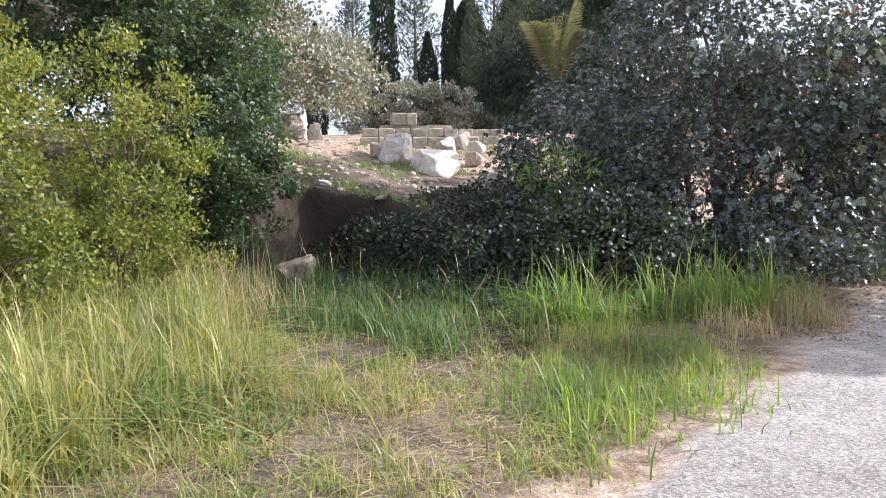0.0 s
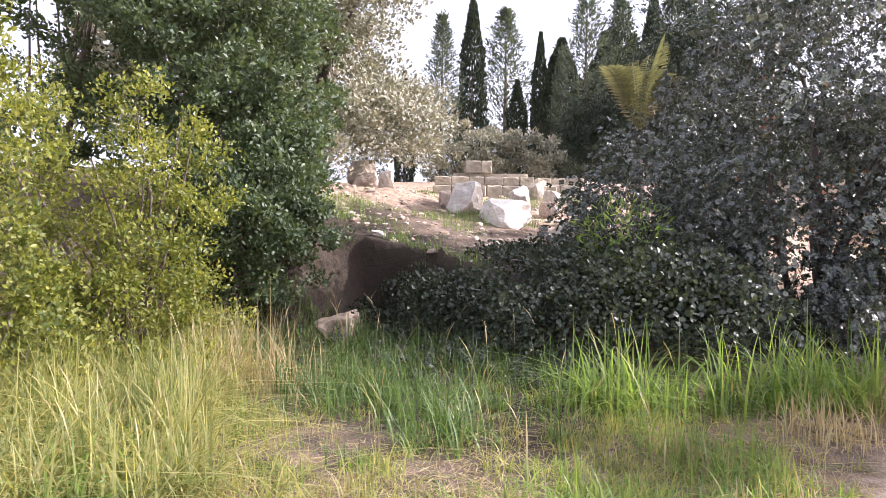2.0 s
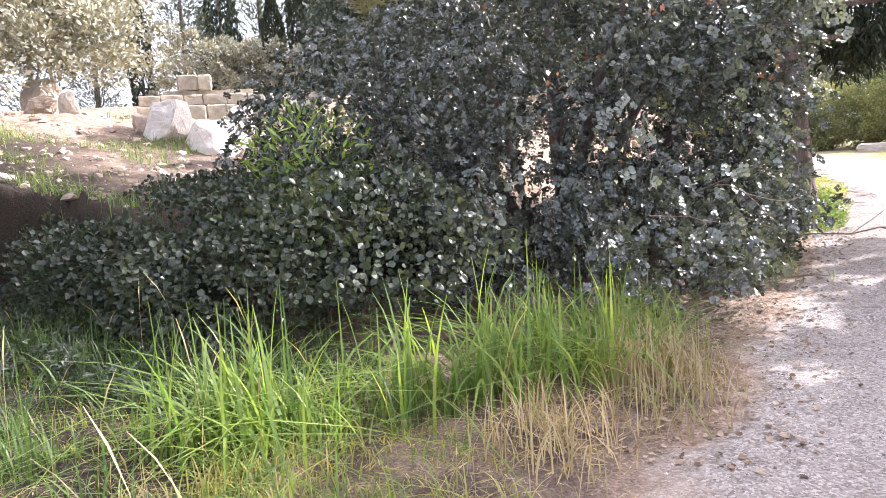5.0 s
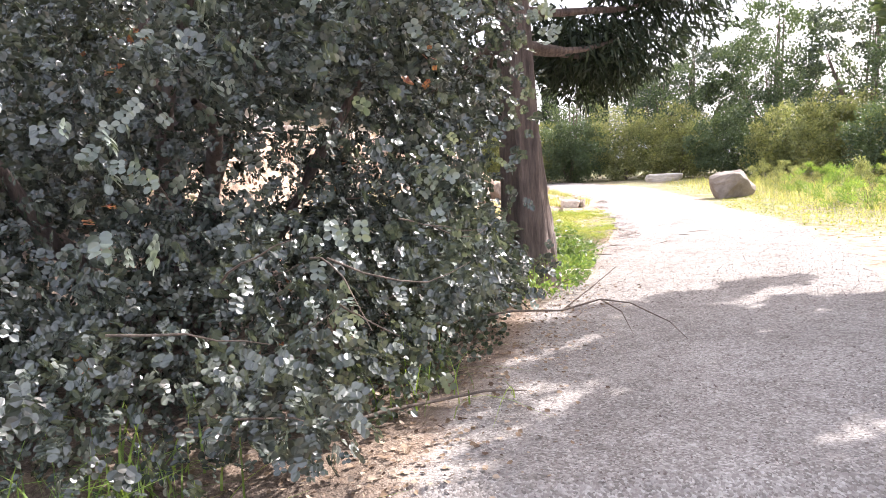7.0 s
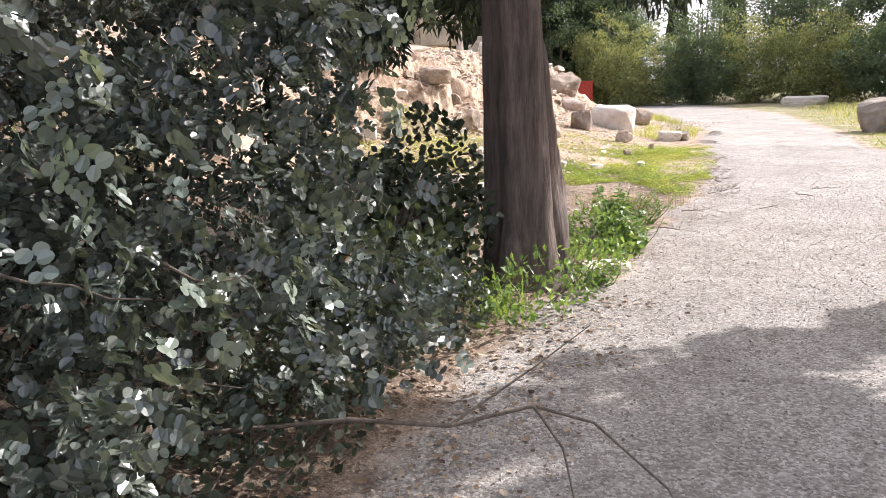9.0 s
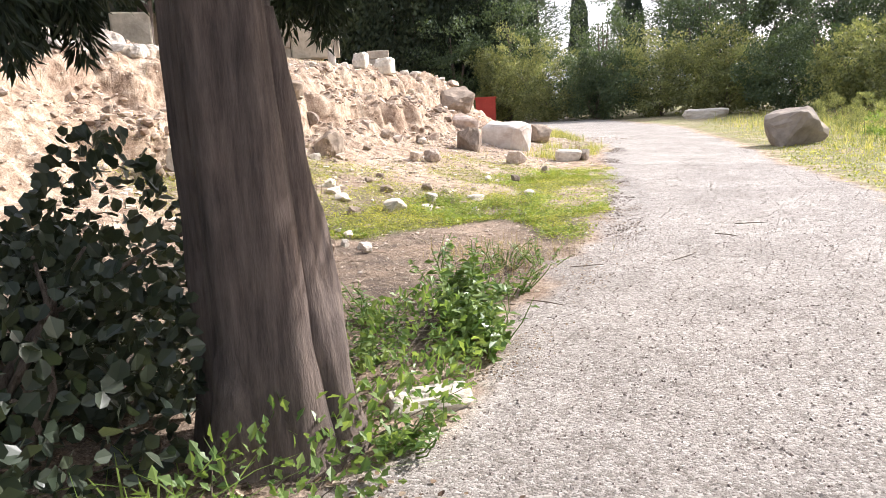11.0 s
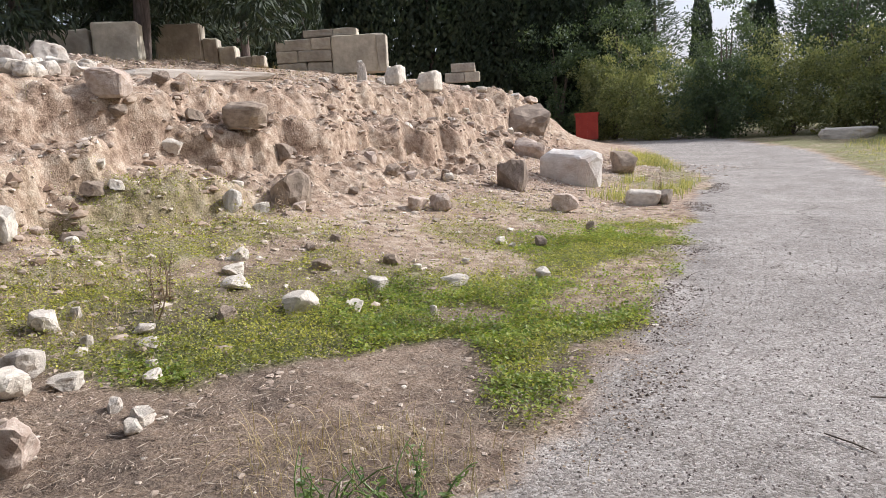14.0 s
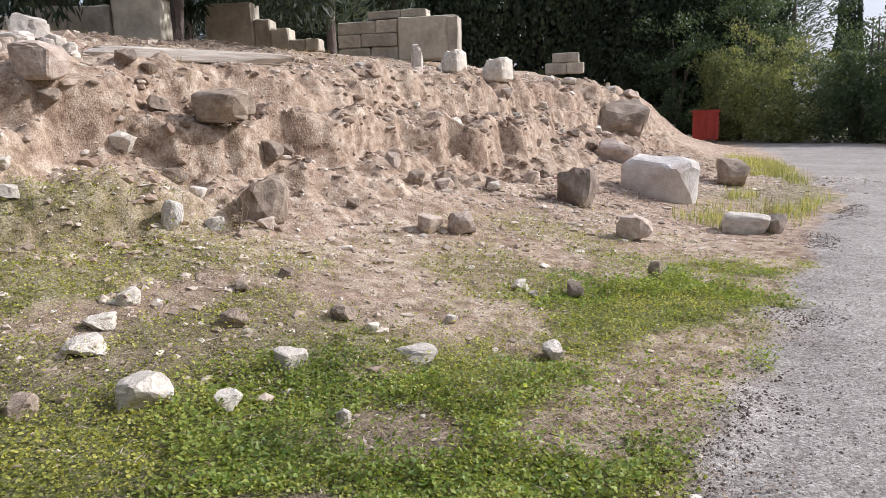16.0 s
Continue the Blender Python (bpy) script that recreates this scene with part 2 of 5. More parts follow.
M_RED = stone_mat("red_plastic", (0.3, 0.035, 0.025), (0.4, 0.055, 0.035), (0.3, 0.05, 0.04), 3.0, 0.05, 0.5)


# ---- ground shape ----
def vnoise(x, y, z=0.0):
    """Smooth value noise in 0..1 for arrays."""
    x, y, z = np.broadcast_arrays(np.asarray(x, float), np.asarray(y, float), np.asarray(z, float))
    fl = [np.floor(a) for a in (x, y, z)]
    f = [a - b for a, b in zip((x, y, z), fl)]
    f = [a * a * (3 - 2 * a) for a in f]
    i = [a.astype(np.int64) for a in fl]

    def h(dx, dy, dz):
        n = (i[0] + dx) * 374761393 + (i[1] + dy) * 668265263 + (i[2] + dz) * 2147483647
        n = (n ^ (n >> 13)) * 1274126177 & 0x7fffffff
        n = (n ^ (n >> 16)) * 668265263 & 0x7fffffff
        return (n & 0xffff) / 65535.0
    out = 0
    for dx in (0, 1):
        for dy in (0, 1):
            for dz in (0, 1):
                out = out + h(dx, dy, dz) * (f[0] if dx else 1 - f[0]) * (f[1] if dy else 1 - f[1]) * (f[2] if dz else 1 - f[2])
    return out


def fbm(x, y, z=0.0, octaves=4):
    out, a, k = 0, 0.5, 1.0
    for o in range(octaves):
        out = out + a * (vnoise(x * k + 17.3 * o, y * k - 9.1 * o, np.asarray(z) * k + 5 * o) - 0.5)
        a, k = a * 0.5, k * 2.03
    return out


def sstep(a, b, v):
    t = np.clip((v - a) / (b - a), 0, 1)
    return t * t * (3 - 2 * t)


PROFILE_N = [-99, 1.5, 3.5, 4.5, 5.5, 6.4, 6.9, 7.4, 7.9, 8.25, 9.5, 11.5, 20, 60]
PROFILE_Z = [0.05, 0.06, 0.13, 0.29, 0.5, 0.8, 1.15, 1.55, 1.98, 2.33, 2.62, 3.05, 3.5, 3.5]
SOUTH_N = [-99, 1.5, 5.0, 7.5, 10, 14, 20, 60]
SOUTH_Z = [0.05, 0.05, 0.25, 1.1, 1.55, 2.6, 3.2, 3.2]


def path_mid(y):
    return np.interp(y, [-40, -9, -5, 0, 8, 11, 15, 20, 31, 45, 80], [1.0, 0.75, 0.5, 0.35, 0.2, -0.3, -1.25, -2.05, -5.6, -12, -40])


def path_half(y):
    return np.interp(y, [-40, 8, 15, 20, 31, 60], [1.75, 1.7, 1.6, 1.6, 2.6, 3])


def on_path(x, y):
    """1 on the gravel, 0 off it, with a ragged edge."""
    d = np.abs(x - path_mid(y)) - path_half(y) + 0.75 * fbm(x * 1.5, y * 1.5, 3.0)
    return 1 - sstep(-0.12, 0.12, d)


def height_plain(x, y):
    n = -x
    shift = np.interp(y, [-99, 12, 13.5, 16.5, 18.3, 24.5, 28, 34, 38, 45], [0, 0, 0.3, 0.7, 1.1, 2.2, 4.2, 6.2, 9.5, 17])
    a = np.interp(n - shift, PROFILE_N, PROFILE_Z)
    c = np.interp(n, SOUTH_N, SOUTH_Z)
    w = 1 - sstep(0.0, 6.0, y)
    z = a * (1 - w) + c * w
    edge = -5.45 + (x + 9.95) * 0.3 + 0.35 * fbm(x * 1.1, y * 0.3, 7.0)
    pit = (1 - sstep(-0.32, 0.02, y - edge)) * sstep(-9.9, -8.6, x + 0.25 * (y + 6))
    back = 1 - sstep(-12, -8, y) * 1.0
    z = z * (1 - pit) * (1 - 0.8 * back * sstep(-14, -6, x)) + pit * (-0.02) + 0.02 * back
    end = 1 - sstep(38, 48, y)
    return 0.05 + (z - 0.05) * end


def height(x, y):
    x, y = np.asarray(x, float), np.asarray(y, float)
    z = height_plain(x, y)
    e = 0.12
    slope = np.hypot(height_plain(x + e, y) - z, height_plain(x, y + e) - z) / e
    near = sstep(60, 30, np.hypot(x, y - 8))
    rough = (sstep(0.12, 0.75, slope) + 0.25 * sstep(1.8, 2.4, z)) * near
    off = (1 - on_path(x, y)) * near
    gully = fbm(x * 0.5, y * 1.7, 1.0, 5) * 0.6 + np.abs(fbm(x * 1.8, y * 1.8, 2.0, 5)) * 0.6 - 0.1
    z = z + rough * gully * 0.7 + rough * fbm(x * 4.5, y * 4.5, 4.0, 3) * 0.2 + rough * fbm(x * 11, y * 11, 13.0, 2) * 0.07
    # eroded scarps: ragged steps along the bank, with a flatter ledge before and behind each
    n = -x - np.interp(y, [-99, 12, 13.5, 16.5, 18.3, 24.5, 28, 34], [0, 0, 0.3, 0.7, 1.1, 2.2, 4.2, 6.2])
    here = near * sstep(5.5, 7.5, y) * (1 - sstep(24, 28, y))
    for n0, drop, seed, wave in ((7.3, 0.46, 41.0, 1.0), (7.95, 0.36, 42.0, 0.8), (6.75, 0.18, 43.0, 0.7)):
        d = n - n0 + wave * (1.3 * fbm(y * 0.55, x * 0.15, seed, 3) + 0.75 * fbm(y * 2.3, x * 0.4, seed + 5, 3))
        step = sstep(-0.06, 0.05, d) - np.clip((d + 0.62) / 1.24, 0, 1)
        z = z + here * drop * step * (0.35 + 1.1 * vnoise(y * 0.6, x * 0.2, seed + 9))
    z = z + off * (fbm(x * 0.9, y * 0.9, 5.0, 4) * 0.09 + fbm(x * 7, y * 7, 6.0, 2) * 0.035)
    # the worn surface stands a little proud, broken away along its edge
    edge = x - path_mid(y) + path_half(y)
    worn = np.exp(-((edge - 0.15) / 0.2) ** 2) * sstep(5, 8, y) * (1 - sstep(17, 22, y)) * sstep(-0.02, 0.12, fbm(x * 1.7, y * 1.1, 9.0, 4))
    return z + (1 - off) * near * (fbm(x * 1.2, y * 1.2, 8.0, 3) * 0.03 + 0.015) - worn * 0.035

# ---- mesh helpers ----
def mesh_np(name, verts, faces):
    """A mesh from arrays: verts (n, 3), faces (m, k)."""
    verts, faces = np.asarray(verts, np.float32), np.asarray(faces, np.int32)
    me = bpy.data.meshes.new(name)
    m, k = faces.shape
    me.vertices.add(len(verts)), me.loops.add(m * k), me.polygons.add(m)
    me.vertices.foreach_set("co", verts.ravel())
    me.loops.foreach_set("vertex_index", faces.ravel())
    me.polygons.foreach_set("loop_start", np.arange(0, m * k, k, dtype=np.int32))
    me.update(calc_edges=True)
    me.validate()
    me.polygons.foreach_set("use_smooth", np.zeros(len(me.polygons), bool))
    return me


def thing(name, me, material, label="", category="", group="", kind="", smooth=False, at=None):
    ob = new(name, me)
    if material and not me.materials:
        me.materials.append(material)
    if smooth:
        me.polygons.foreach_set("use_smooth", np.ones(len(me.polygons), bool))
    if at is not None:
        ob.matrix_basis = at
    return tagged(ob, label, category, group, kind)


def part_np(name, me, material, parent, label="", smooth=False):
    ob = thing(name, me, material, label, smooth=smooth)
    ob.parent = parent
    return ob


def base_of(name, x, y, z, label, category, group=""):
    ob = new(name)
    ob.empty_display_size = 0.2
    ob.location = (x, y, z)
    return tagged(ob, label, category, group)


def unit(v):
    return v / np.maximum(np.linalg.norm(v, axis=-1, keepdims=True), 1e-9)


KITE = (np.array([[0, 0, 0], [0.3, 0.45, 0.07], [0, 1, 0], [-0.3, 0.45, 0.07]]), np.array([[0, 1, 2], [0, 2, 3]]))
LANCE = (np.array([[0, 0, 0], [0.12, 0.4, 0.02], [0, 1, 0], [-0.12, 0.4, 0.02]]), np.array([[0, 1, 2], [0, 2, 3]]))
SLIVER = (np.array([[0, 0, 0], [0.035, 0.4, 0.015], [0, 1, 0], [-0.035, 0.4, 0.015]]), np.array([[0, 1, 2], [0, 2, 3]]))
ROUND = (np.array([[0, 0, 0], [0.33, 0.22, 0.06], [0.42, 0.62, 0.1], [0, 0.97, 0], [-0.42, 0.62, 0.1], [-0.33, 0.22, 0.06]]), np.array([[0, 1, 2, 3], [0, 3, 4, 5]]))
DISC = (np.array([[0, 0, 0], [0.24, 0.08, 0.04], [0.42, 0.34, 0.09], [0.42, 0.62, 0.1], [0.22, 0.9, 0.05], [0, 0.97, 0], [-0.22, 0.9, 0.05], [-0.42, 0.62, 0.1], [-0.42, 0.34, 0.09], [-0.24, 0.08, 0.04], [0, 0.5, -0.01]]),
        np.array([[0, 1, 2, 10], [2, 3, 4, 10], [10, 4, 5, 6], [10, 6, 7, 8], [0, 10, 8, 9]]))
TOOTHED = (np.array([[0, 0, 0], [0.16, 0.2, 0.03], [0.12, 0.35, 0.03], [0.3, 0.52, 0.08], [0.2, 0.7, 0.04], [0, 1, -0.06], [-0.2, 0.7, 0.04], [-0.3, 0.52, 0.08], [-0.12, 0.35, 0.03], [-0.16, 0.2, 0.03]]),
           np.array([[0, 1, 2], [0, 2, 4], [2, 3, 4], [0, 4, 5], [0, 5, 6], [0, 6, 8], [8, 6, 7], [0, 8, 9]]))


def leaves(name, shape, P, D, U, size):
    """Leaves with base P, pointing along D, face turned to U, of the given sizes, as one mesh."""
    tv, tf = shape
    D = unit(D)
    X = unit(np.cross(D, U))
    Z = np.cross(X, D)
    R = np.stack([X, D, Z], -1)
    V = P[:, None] + np.einsum("nij,kj->nki", R, tv) * np.asarray(size).reshape(-1, 1, 1)
    F = tf[None] + (np.arange(len(P)) * len(tv))[:, None, None]
    return mesh_np(name, V.reshape(-1, 3), F.reshape(-1, tf.shape[1]))


def in_blobs(blobs, n, shell=0.5):
    """n points spread through ellipsoids (cx, cy, cz, rx, ry, rz), denser to the outside, and the outward way at each."""
    b = np.array(blobs, float)
    vol = b[:, 3] * b[:, 4] * b[:, 5]
    which = rng.choice(len(b), n, p=vol ** 0.75 / (vol ** 0.75).sum())
    d = unit(rng.normal(size=(n, 3)))
    r = rng.random(n) ** (1 / 3 * shell)
    r = r * (0.82 + 0.5 * vnoise(d[:, 0] * 2.2 + which * 7, d[:, 1] * 2.2, d[:, 2] * 2.2))
    return b[which, :3] + d * r[:, None] * b[which, 3:], d


def in_clumps(blobs, n, size, each=110, shell=0.6):
    """As in_blobs, but gathered in small clumps with gaps between them."""
    m = max(6, n // each)
    C, cd = in_blobs(blobs, m, shell)
    k = rng.integers(0, m, n)
    d = unit(rng.normal(size=(n, 3)))
    r = rng.random(n) ** 0.45 * size * rng.uniform(0.55, 1.3, m)[k]
    return C[k] + d * r[:, None] * [1, 1, 0.7], unit(d + 0.8 * cd[k])


def tube(points, radii, sides=7, wobble=0.0):
    """Verts and quad faces of a tube through points."""
    P, r = np.asarray(points, float), np.asarray(radii, float)
    T = unit(np.gradient(P, axis=0))
    ref = np.where(np.abs(T[:, 2:3]) > 0.8, [[1.0, 0, 0]], [[0, 0, 1.0]])
    A = unit(np.cross(T, ref))
    B = np.cross(T, A)
    a = np.linspace(0, 2 * math.pi, sides, endpoint=False)
    rr = r[:, None] * (1 + wobble * (2 * vnoise(np.cos(a)[None] * 1.7 + 5, np.sin(a)[None] * 1.7, np.arange(len(P))[:, None] * 0.35) - 1))
    V = P[:, None] + rr[..., None] * (A[:, None] * np.cos(a)[None, :, None] + B[:, None] * np.sin(a)[None, :, None])
    i = np.arange(len(P) * sides).reshape(len(P), sides)
    j = np.roll(i, -1, 1)
    F = np.stack([i[:-1], j[:-1], j[1:], i[1:]], -1).reshape(-1, 4)
    return V.reshape(-1, 3), F


def join(pieces):
    V, F, n = [], [], 0
    for v, f in pieces:
        V.append(v), F.append(f + n)
        n += len(v)
    return np.concatenate(V), np.concatenate(F)


def limb(a, b, r0, r1, sag=0.1, steps=7, sides=6, wobble=0.0):
    a, b = np.array(a, float), np.array(b, float)
    t = np.linspace(0, 1, steps)[:, None]
    bend = rng.normal(size=3) * sag
    return tube(a + (b - a) * t + bend * np.sin(t * math.pi) + rng.normal(size=(steps, 3)) * sag * 0.12 * np.sin(t * math.pi), r0 + (r1 - r0) * t[:, 0], sides, wobble)


def blades(name, P, h, width, lean=0.5, segs=3):
    """Grass blades as bent tapering strips."""
    n = len(P)
    a = rng.normal(size=n) * 1.9 + 2.9
    way = np.stack([np.cos(a), np.sin(a), 0 * a], -1)
    side = np.stack([-np.sin(a), np.cos(a), 0 * a], -1)
    l = np.abs(rng.normal(size=n)) * lean
    t = np.linspace(0, 1, segs + 1)
    H = h[:, None] * (t - 0.5 * np.minimum(l, 1.4)[:, None] * t ** 2.6)
    O = h[:, None] * l[:, None] * t ** 1.9 * 0.95
    C = P[:, None] + way[:, None] * O[..., None]
    C[..., 2] += H
    w = np.asarray(width).reshape(-1, 1) * (1 - 0.85 * t ** 1.5)[None]
    V = np.stack([C - side[:, None] * w[..., None], C + side[:, None] * w[..., None]], 2)
    k = 2 * (segs + 1)
    f = np.array([[2 * s, 2 * s + 1, 2 * s + 3, 2 * s + 2] for s in range(segs)])
    F = f[None] + (np.arange(n) * k)[:, None, None]
    return mesh_np(name, V.reshape(-1, 3), F.reshape(-1, 4))


def on_ground(x, y, lift=0.0):
    return np.stack([x, y, height(x, y) + lift], -1)


def scatter(n, box, keep):
    """n points of the ground in box = (x0, x1, y0, y1), thinned by keep(x, y) in 0..1."""
    xs, ys, got = [], [], 0
    for _ in range(60):
        x, y = rng.uniform(box[0], box[1], n), rng.uniform(box[2], box[3], n)
        k = rng.random(n) < keep(x, y)
        xs.append(x[k]), ys.append(y[k])
        got += k.sum()
        if got >= n:
            break
    x, y = np.concatenate(xs)[:n], np.concatenate(ys)[:n]
    return on_ground(x, y)


bm0 = bmesh.new()
bmesh.ops.create_icosphere(bm0, subdivisions=1, radius=1)
ICO = (np.array([v.co[:] for v in bm0.verts]), np.array([[v.index for v in f.verts] for f in bm0.faces]))
bm0.free()
bm0 = bmesh.new()
bmesh.ops.create_icosphere(bm0, subdivisions=3, radius=1)
SPHERE = (np.array([v.co[:] for v in bm0.verts]), np.array([[v.index for v in f.verts] for f in bm0.faces]))
bm0.free()


def rock_mesh(name, seed, square=0.0, cuts=16, rough=0.17):
    """A stone about 1 across: a ball cut by planes, then roughened; square pulls it towards a hewn block."""
    r = np.random.default_rng(seed)
    V, F = SPHERE
    V = V.copy()
    if square:
        V = np.sign(V) * np.abs(V) ** (1 - 0.72 * square)
        V = V / np.abs(V).max() * 0.9
    for _ in range(cuts):
        d = unit(r.normal(size=3))
        k = r.uniform(0.42, 0.8) + 0.42 * square
        over = np.maximum(V @ d - k, 0)
        V = V - over[:, None] * d * 0.98
    n = unit(V)
    o = seed * 3.7
    bump = fbm(V[:, 0] * 1.6 + o, V[:, 1] * 1.6, V[:, 2] * 1.6, 2) * rough * 1.3 + np.abs(fbm(V[:, 0] * 3.2 + o, V[:, 1] * 3.2, V[:, 2] * 3.2, 4)) * rough * 2.6
    V = V + n * bump[:, None]
    lo, hi = V.min(0), V.max(0)
    return mesh_np(name, (V - (lo + hi) / 2) / (hi - lo), F)


def small_rocks(name, P, size, flat=0.7):
    n = len(P)
    V, F = ICO
    J = V[None] * (1 + 0.3 * rng.normal(size=(n, len(V), 1)).clip(-1, 1)) * np.stack([rng.uniform(0.7, 1.3, n), rng.uniform(0.7, 1.3, n), rng.uniform(0.5, 1, n) * flat], -1)[:, None]
    a = rng.random(n) * 6.28
    R = np.stack([np.stack([np.cos(a), -np.sin(a), 0 * a], -1), np.stack([np.sin(a), np.cos(a), 0 * a], -1), np.stack([0 * a, 0 * a, 1 + 0 * a], -1)], 1)
    J = np.einsum("nij,nkj->nki", R, J) * size.reshape(-1, 1, 1) * 0.5 + P[:, None]
    return mesh_np(name, J.reshape(-1, 3), (F[None] + (np.arange(n) * len(V))[:, None, None]).reshape(-1, 3))


def pebbles(name, P, size):
    V = np.array([[1, 0, 0], [0, 1, 0], [-1, 0, 0], [0, -1, 0], [0.2, 0.1, 0.8], [-0.1, 0, -0.6]])
    F = np.array([[0, 1, 4], [1, 2, 4], [2, 3, 4], [3, 0, 4]])
    n = len(P)
    a = rng.random(n) * 6.28
    J = V[None] * (1 + 0.35 * rng.normal(size=(n, 6, 1)).clip(-1.5, 1.5))
    x = J[..., 0] * np.cos(a)[:, None] - J[..., 1] * np.sin(a)[:, None]
    y = J[..., 0] * np.sin(a)[:, None] + J[..., 1] * np.cos(a)[:, None]
    J = np.stack([x, y, J[..., 2]], -1) * size.reshape(-1, 1, 1) * 0.5 + P[:, None]
    return mesh_np(name, J.reshape(-1, 3), (F[None] + (np.arange(n) * 6)[:, None, None]).reshape(-1, 3))


# ---- the ground sheet ----
def axis_lines(lo, hi, step, far):
    a, d = list(np.arange(lo, hi, step)), step
    while a[-1] < far:
        d *= 1.12
        a.append(a[-1] + d)
    b, d, v = [], step, lo
    while v > -far:
        d *= 1.12
        v -= d
        b.append(v)
    return np.array(b[::-1] + a)


def green_cover(x, y):
    n = -x
    low = np.interp(n, [1.5, 2.05, 2.6, 2.8, 3.2, 3.8, 4.5, 5.5], [7.2, 7.3, 8.0, 8.1, 7.4, 6.5, 5.9, 5.5]) + 0.9 * fbm(x * 2, y * 2, 22.0, 3)
    band = sstep(1.5, 1.9, n) * (1 - 0.72 * sstep(3.7, 4.5, n + 0.16 * (y - 9))) * (1 - sstep(5.0, 6.2, n)) * sstep(-0.15, 0.25, y - low) * (1 - sstep(12.5, 15.5, y))
    strip = 0.55 * sstep(4.6, 5.4, n) * (1 - sstep(6.6, 7.4, n)) * sstep(5.5, 7, y) * (1 - sstep(8.5, 10.5, y))
    far = (1 - on_path(x, y)) * 0.6 * sstep(2.7, 3.2, n) * (1 - sstep(5.0, 6.0, n)) * sstep(17.5, 19, y) * (1 - sstep(25, 29, y))
    right = 0.8 * sstep(0.0, 0.4, x - path_mid(y) - path_half(y)) * sstep(6.5, 9, y)
    patch = 0.12 + 0.88 * sstep(-0.12, 0.06, fbm(x * 1.7, y * 1.7, 21.0, 5) + 0.015)
    return np.clip((band + strip + far) * patch + right * (0.5 + 0.5 * patch), 0, 1)


def litter_zone(x, y):
    n = -x
    a = sstep(1.3, 1.9, n) * (1 - sstep(4.5, 6.0, n)) * (1 - sstep(8, 11, y))
    b = sstep(1.0, 1.6, n) * (1 - 0.75 * sstep(11.5, 13.5, n)) * (1 - sstep(-1, 2, y + 0.5 * sstep(9, 12, n)))
    return np.clip(np.maximum(a * (0.6 + 0.9 * (fbm(x * 1.5, y * 1.5, 31.0, 3) + 0.2)), b), 0, 1)


def hollow_shade(x, y):
    """Painted shade: how far the soil colour is darkened in the deep hollow."""
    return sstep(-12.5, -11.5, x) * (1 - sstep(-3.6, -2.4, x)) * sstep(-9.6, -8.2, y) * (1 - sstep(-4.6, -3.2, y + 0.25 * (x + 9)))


def finer(lines, lo, hi):
    """Halves the spacing between lo and hi."""
    k = (lines[:-1] > lo) & (lines[1:] < hi)
    return np.sort(np.concatenate([lines, ((lines[:-1] + lines[1:]) / 2)[k]]))


gx, gy = finer(axis_lines(-15, 4, 0.08, 1800), -9.6, -6.0), finer(axis_lines(-13, 24, 0.08, 1800), 6, 19)
GX, GY = np.meshgrid(gx, gy)
gi = np.arange(GX.size).reshape(GX.shape)
ground_me = mesh_np("ground", np.stack([GX, GY, height(GX, GY)], -1).reshape(-1, 3), np.stack([gi[:-1, :-1], gi[:-1, 1:], gi[1:, 1:], gi[1:, :-1]], -1).reshape(-1, 4))
zone = ground_me.attributes.new("zone", 'FLOAT_COLOR', 'POINT')
far_off = sstep(40, 60, np.hypot(GX, GY - 5))
zone.data.foreach_set("color", np.stack([on_path(GX, GY), litter_zone(GX, GY), np.maximum(green_cover(GX, GY) * 0.75, far_off * 0.7), hollow_shade(GX, GY)], -1).astype(np.float32).ravel())
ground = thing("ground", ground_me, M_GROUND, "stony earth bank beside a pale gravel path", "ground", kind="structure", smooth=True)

# ---- stones that can be told apart ----
ROCKS = [rock_mesh("stone", s, 0.0) for s in (1, 2, 3, 4, 5)] + [rock_mesh("hewn_stone", s, 0.95, 7, 0.16) for s in (11, 12, 13)]
rock_copies = {}


def stone(name, x, y, w, h, material, label, group="", shape=None, turn=None, deep=None, sink=0.18, z=None, tilt=0.0, category="stone"):
    k = int(abs(x * 37 + y * 91)) % 5 if shape is None else shape
    key = (k, material.name)
    if key not in rock_copies:
        me = ROCKS[k].copy()
        me.materials.append(material)
        rock_copies[key] = me
    d = w * 0.85 if deep is None else deep
    turn = (x * 131 + y * 71) % 360 if turn is None else turn
    gz = float(height(np.array([x]), np.array([y]))[0]) if z is None else z
    ob = new(name, rock_copies[key])
    ob.matrix_basis = pose(x, y, gz + h * (0.5 - sink), tilt, tilt * 0.6, turn) @ Matrix.Diagonal((w, d, h * (1 + sink), 1))
    return tagged(ob, label, category, group)


LOOSE = "loose stones on the green"
for x, y, w, h in [(-3.98, 8.86, 0.21, 0.17), (-4.09, 8.02, 0.3, 0.18), (-3.81, 8.35, 0.18, 0.1), (-3.66, 9.62, 0.3, 0.07), (-3.01, 10.23, 0.18, 0.12), (-4.09, 9.62, 0.13, 0.08),
                   (-4.4, 6.85, 0.17, 0.06), (-4.63, 6.55, 0.09, 0.09), (-4.84, 8.02, 0.27, 0.1), (-4.02, 11.25, 0.16, 0.09), (-3.86, 11.2, 0.11, 0.07), (-3.3, 8.7, 0.09, 0.1), (-3.88, 10.19, 0.11, 0.07)]:
    stone("stone", x, y, w, h, M_LIME, "pale angular limestone lying in low clover", LOOSE)
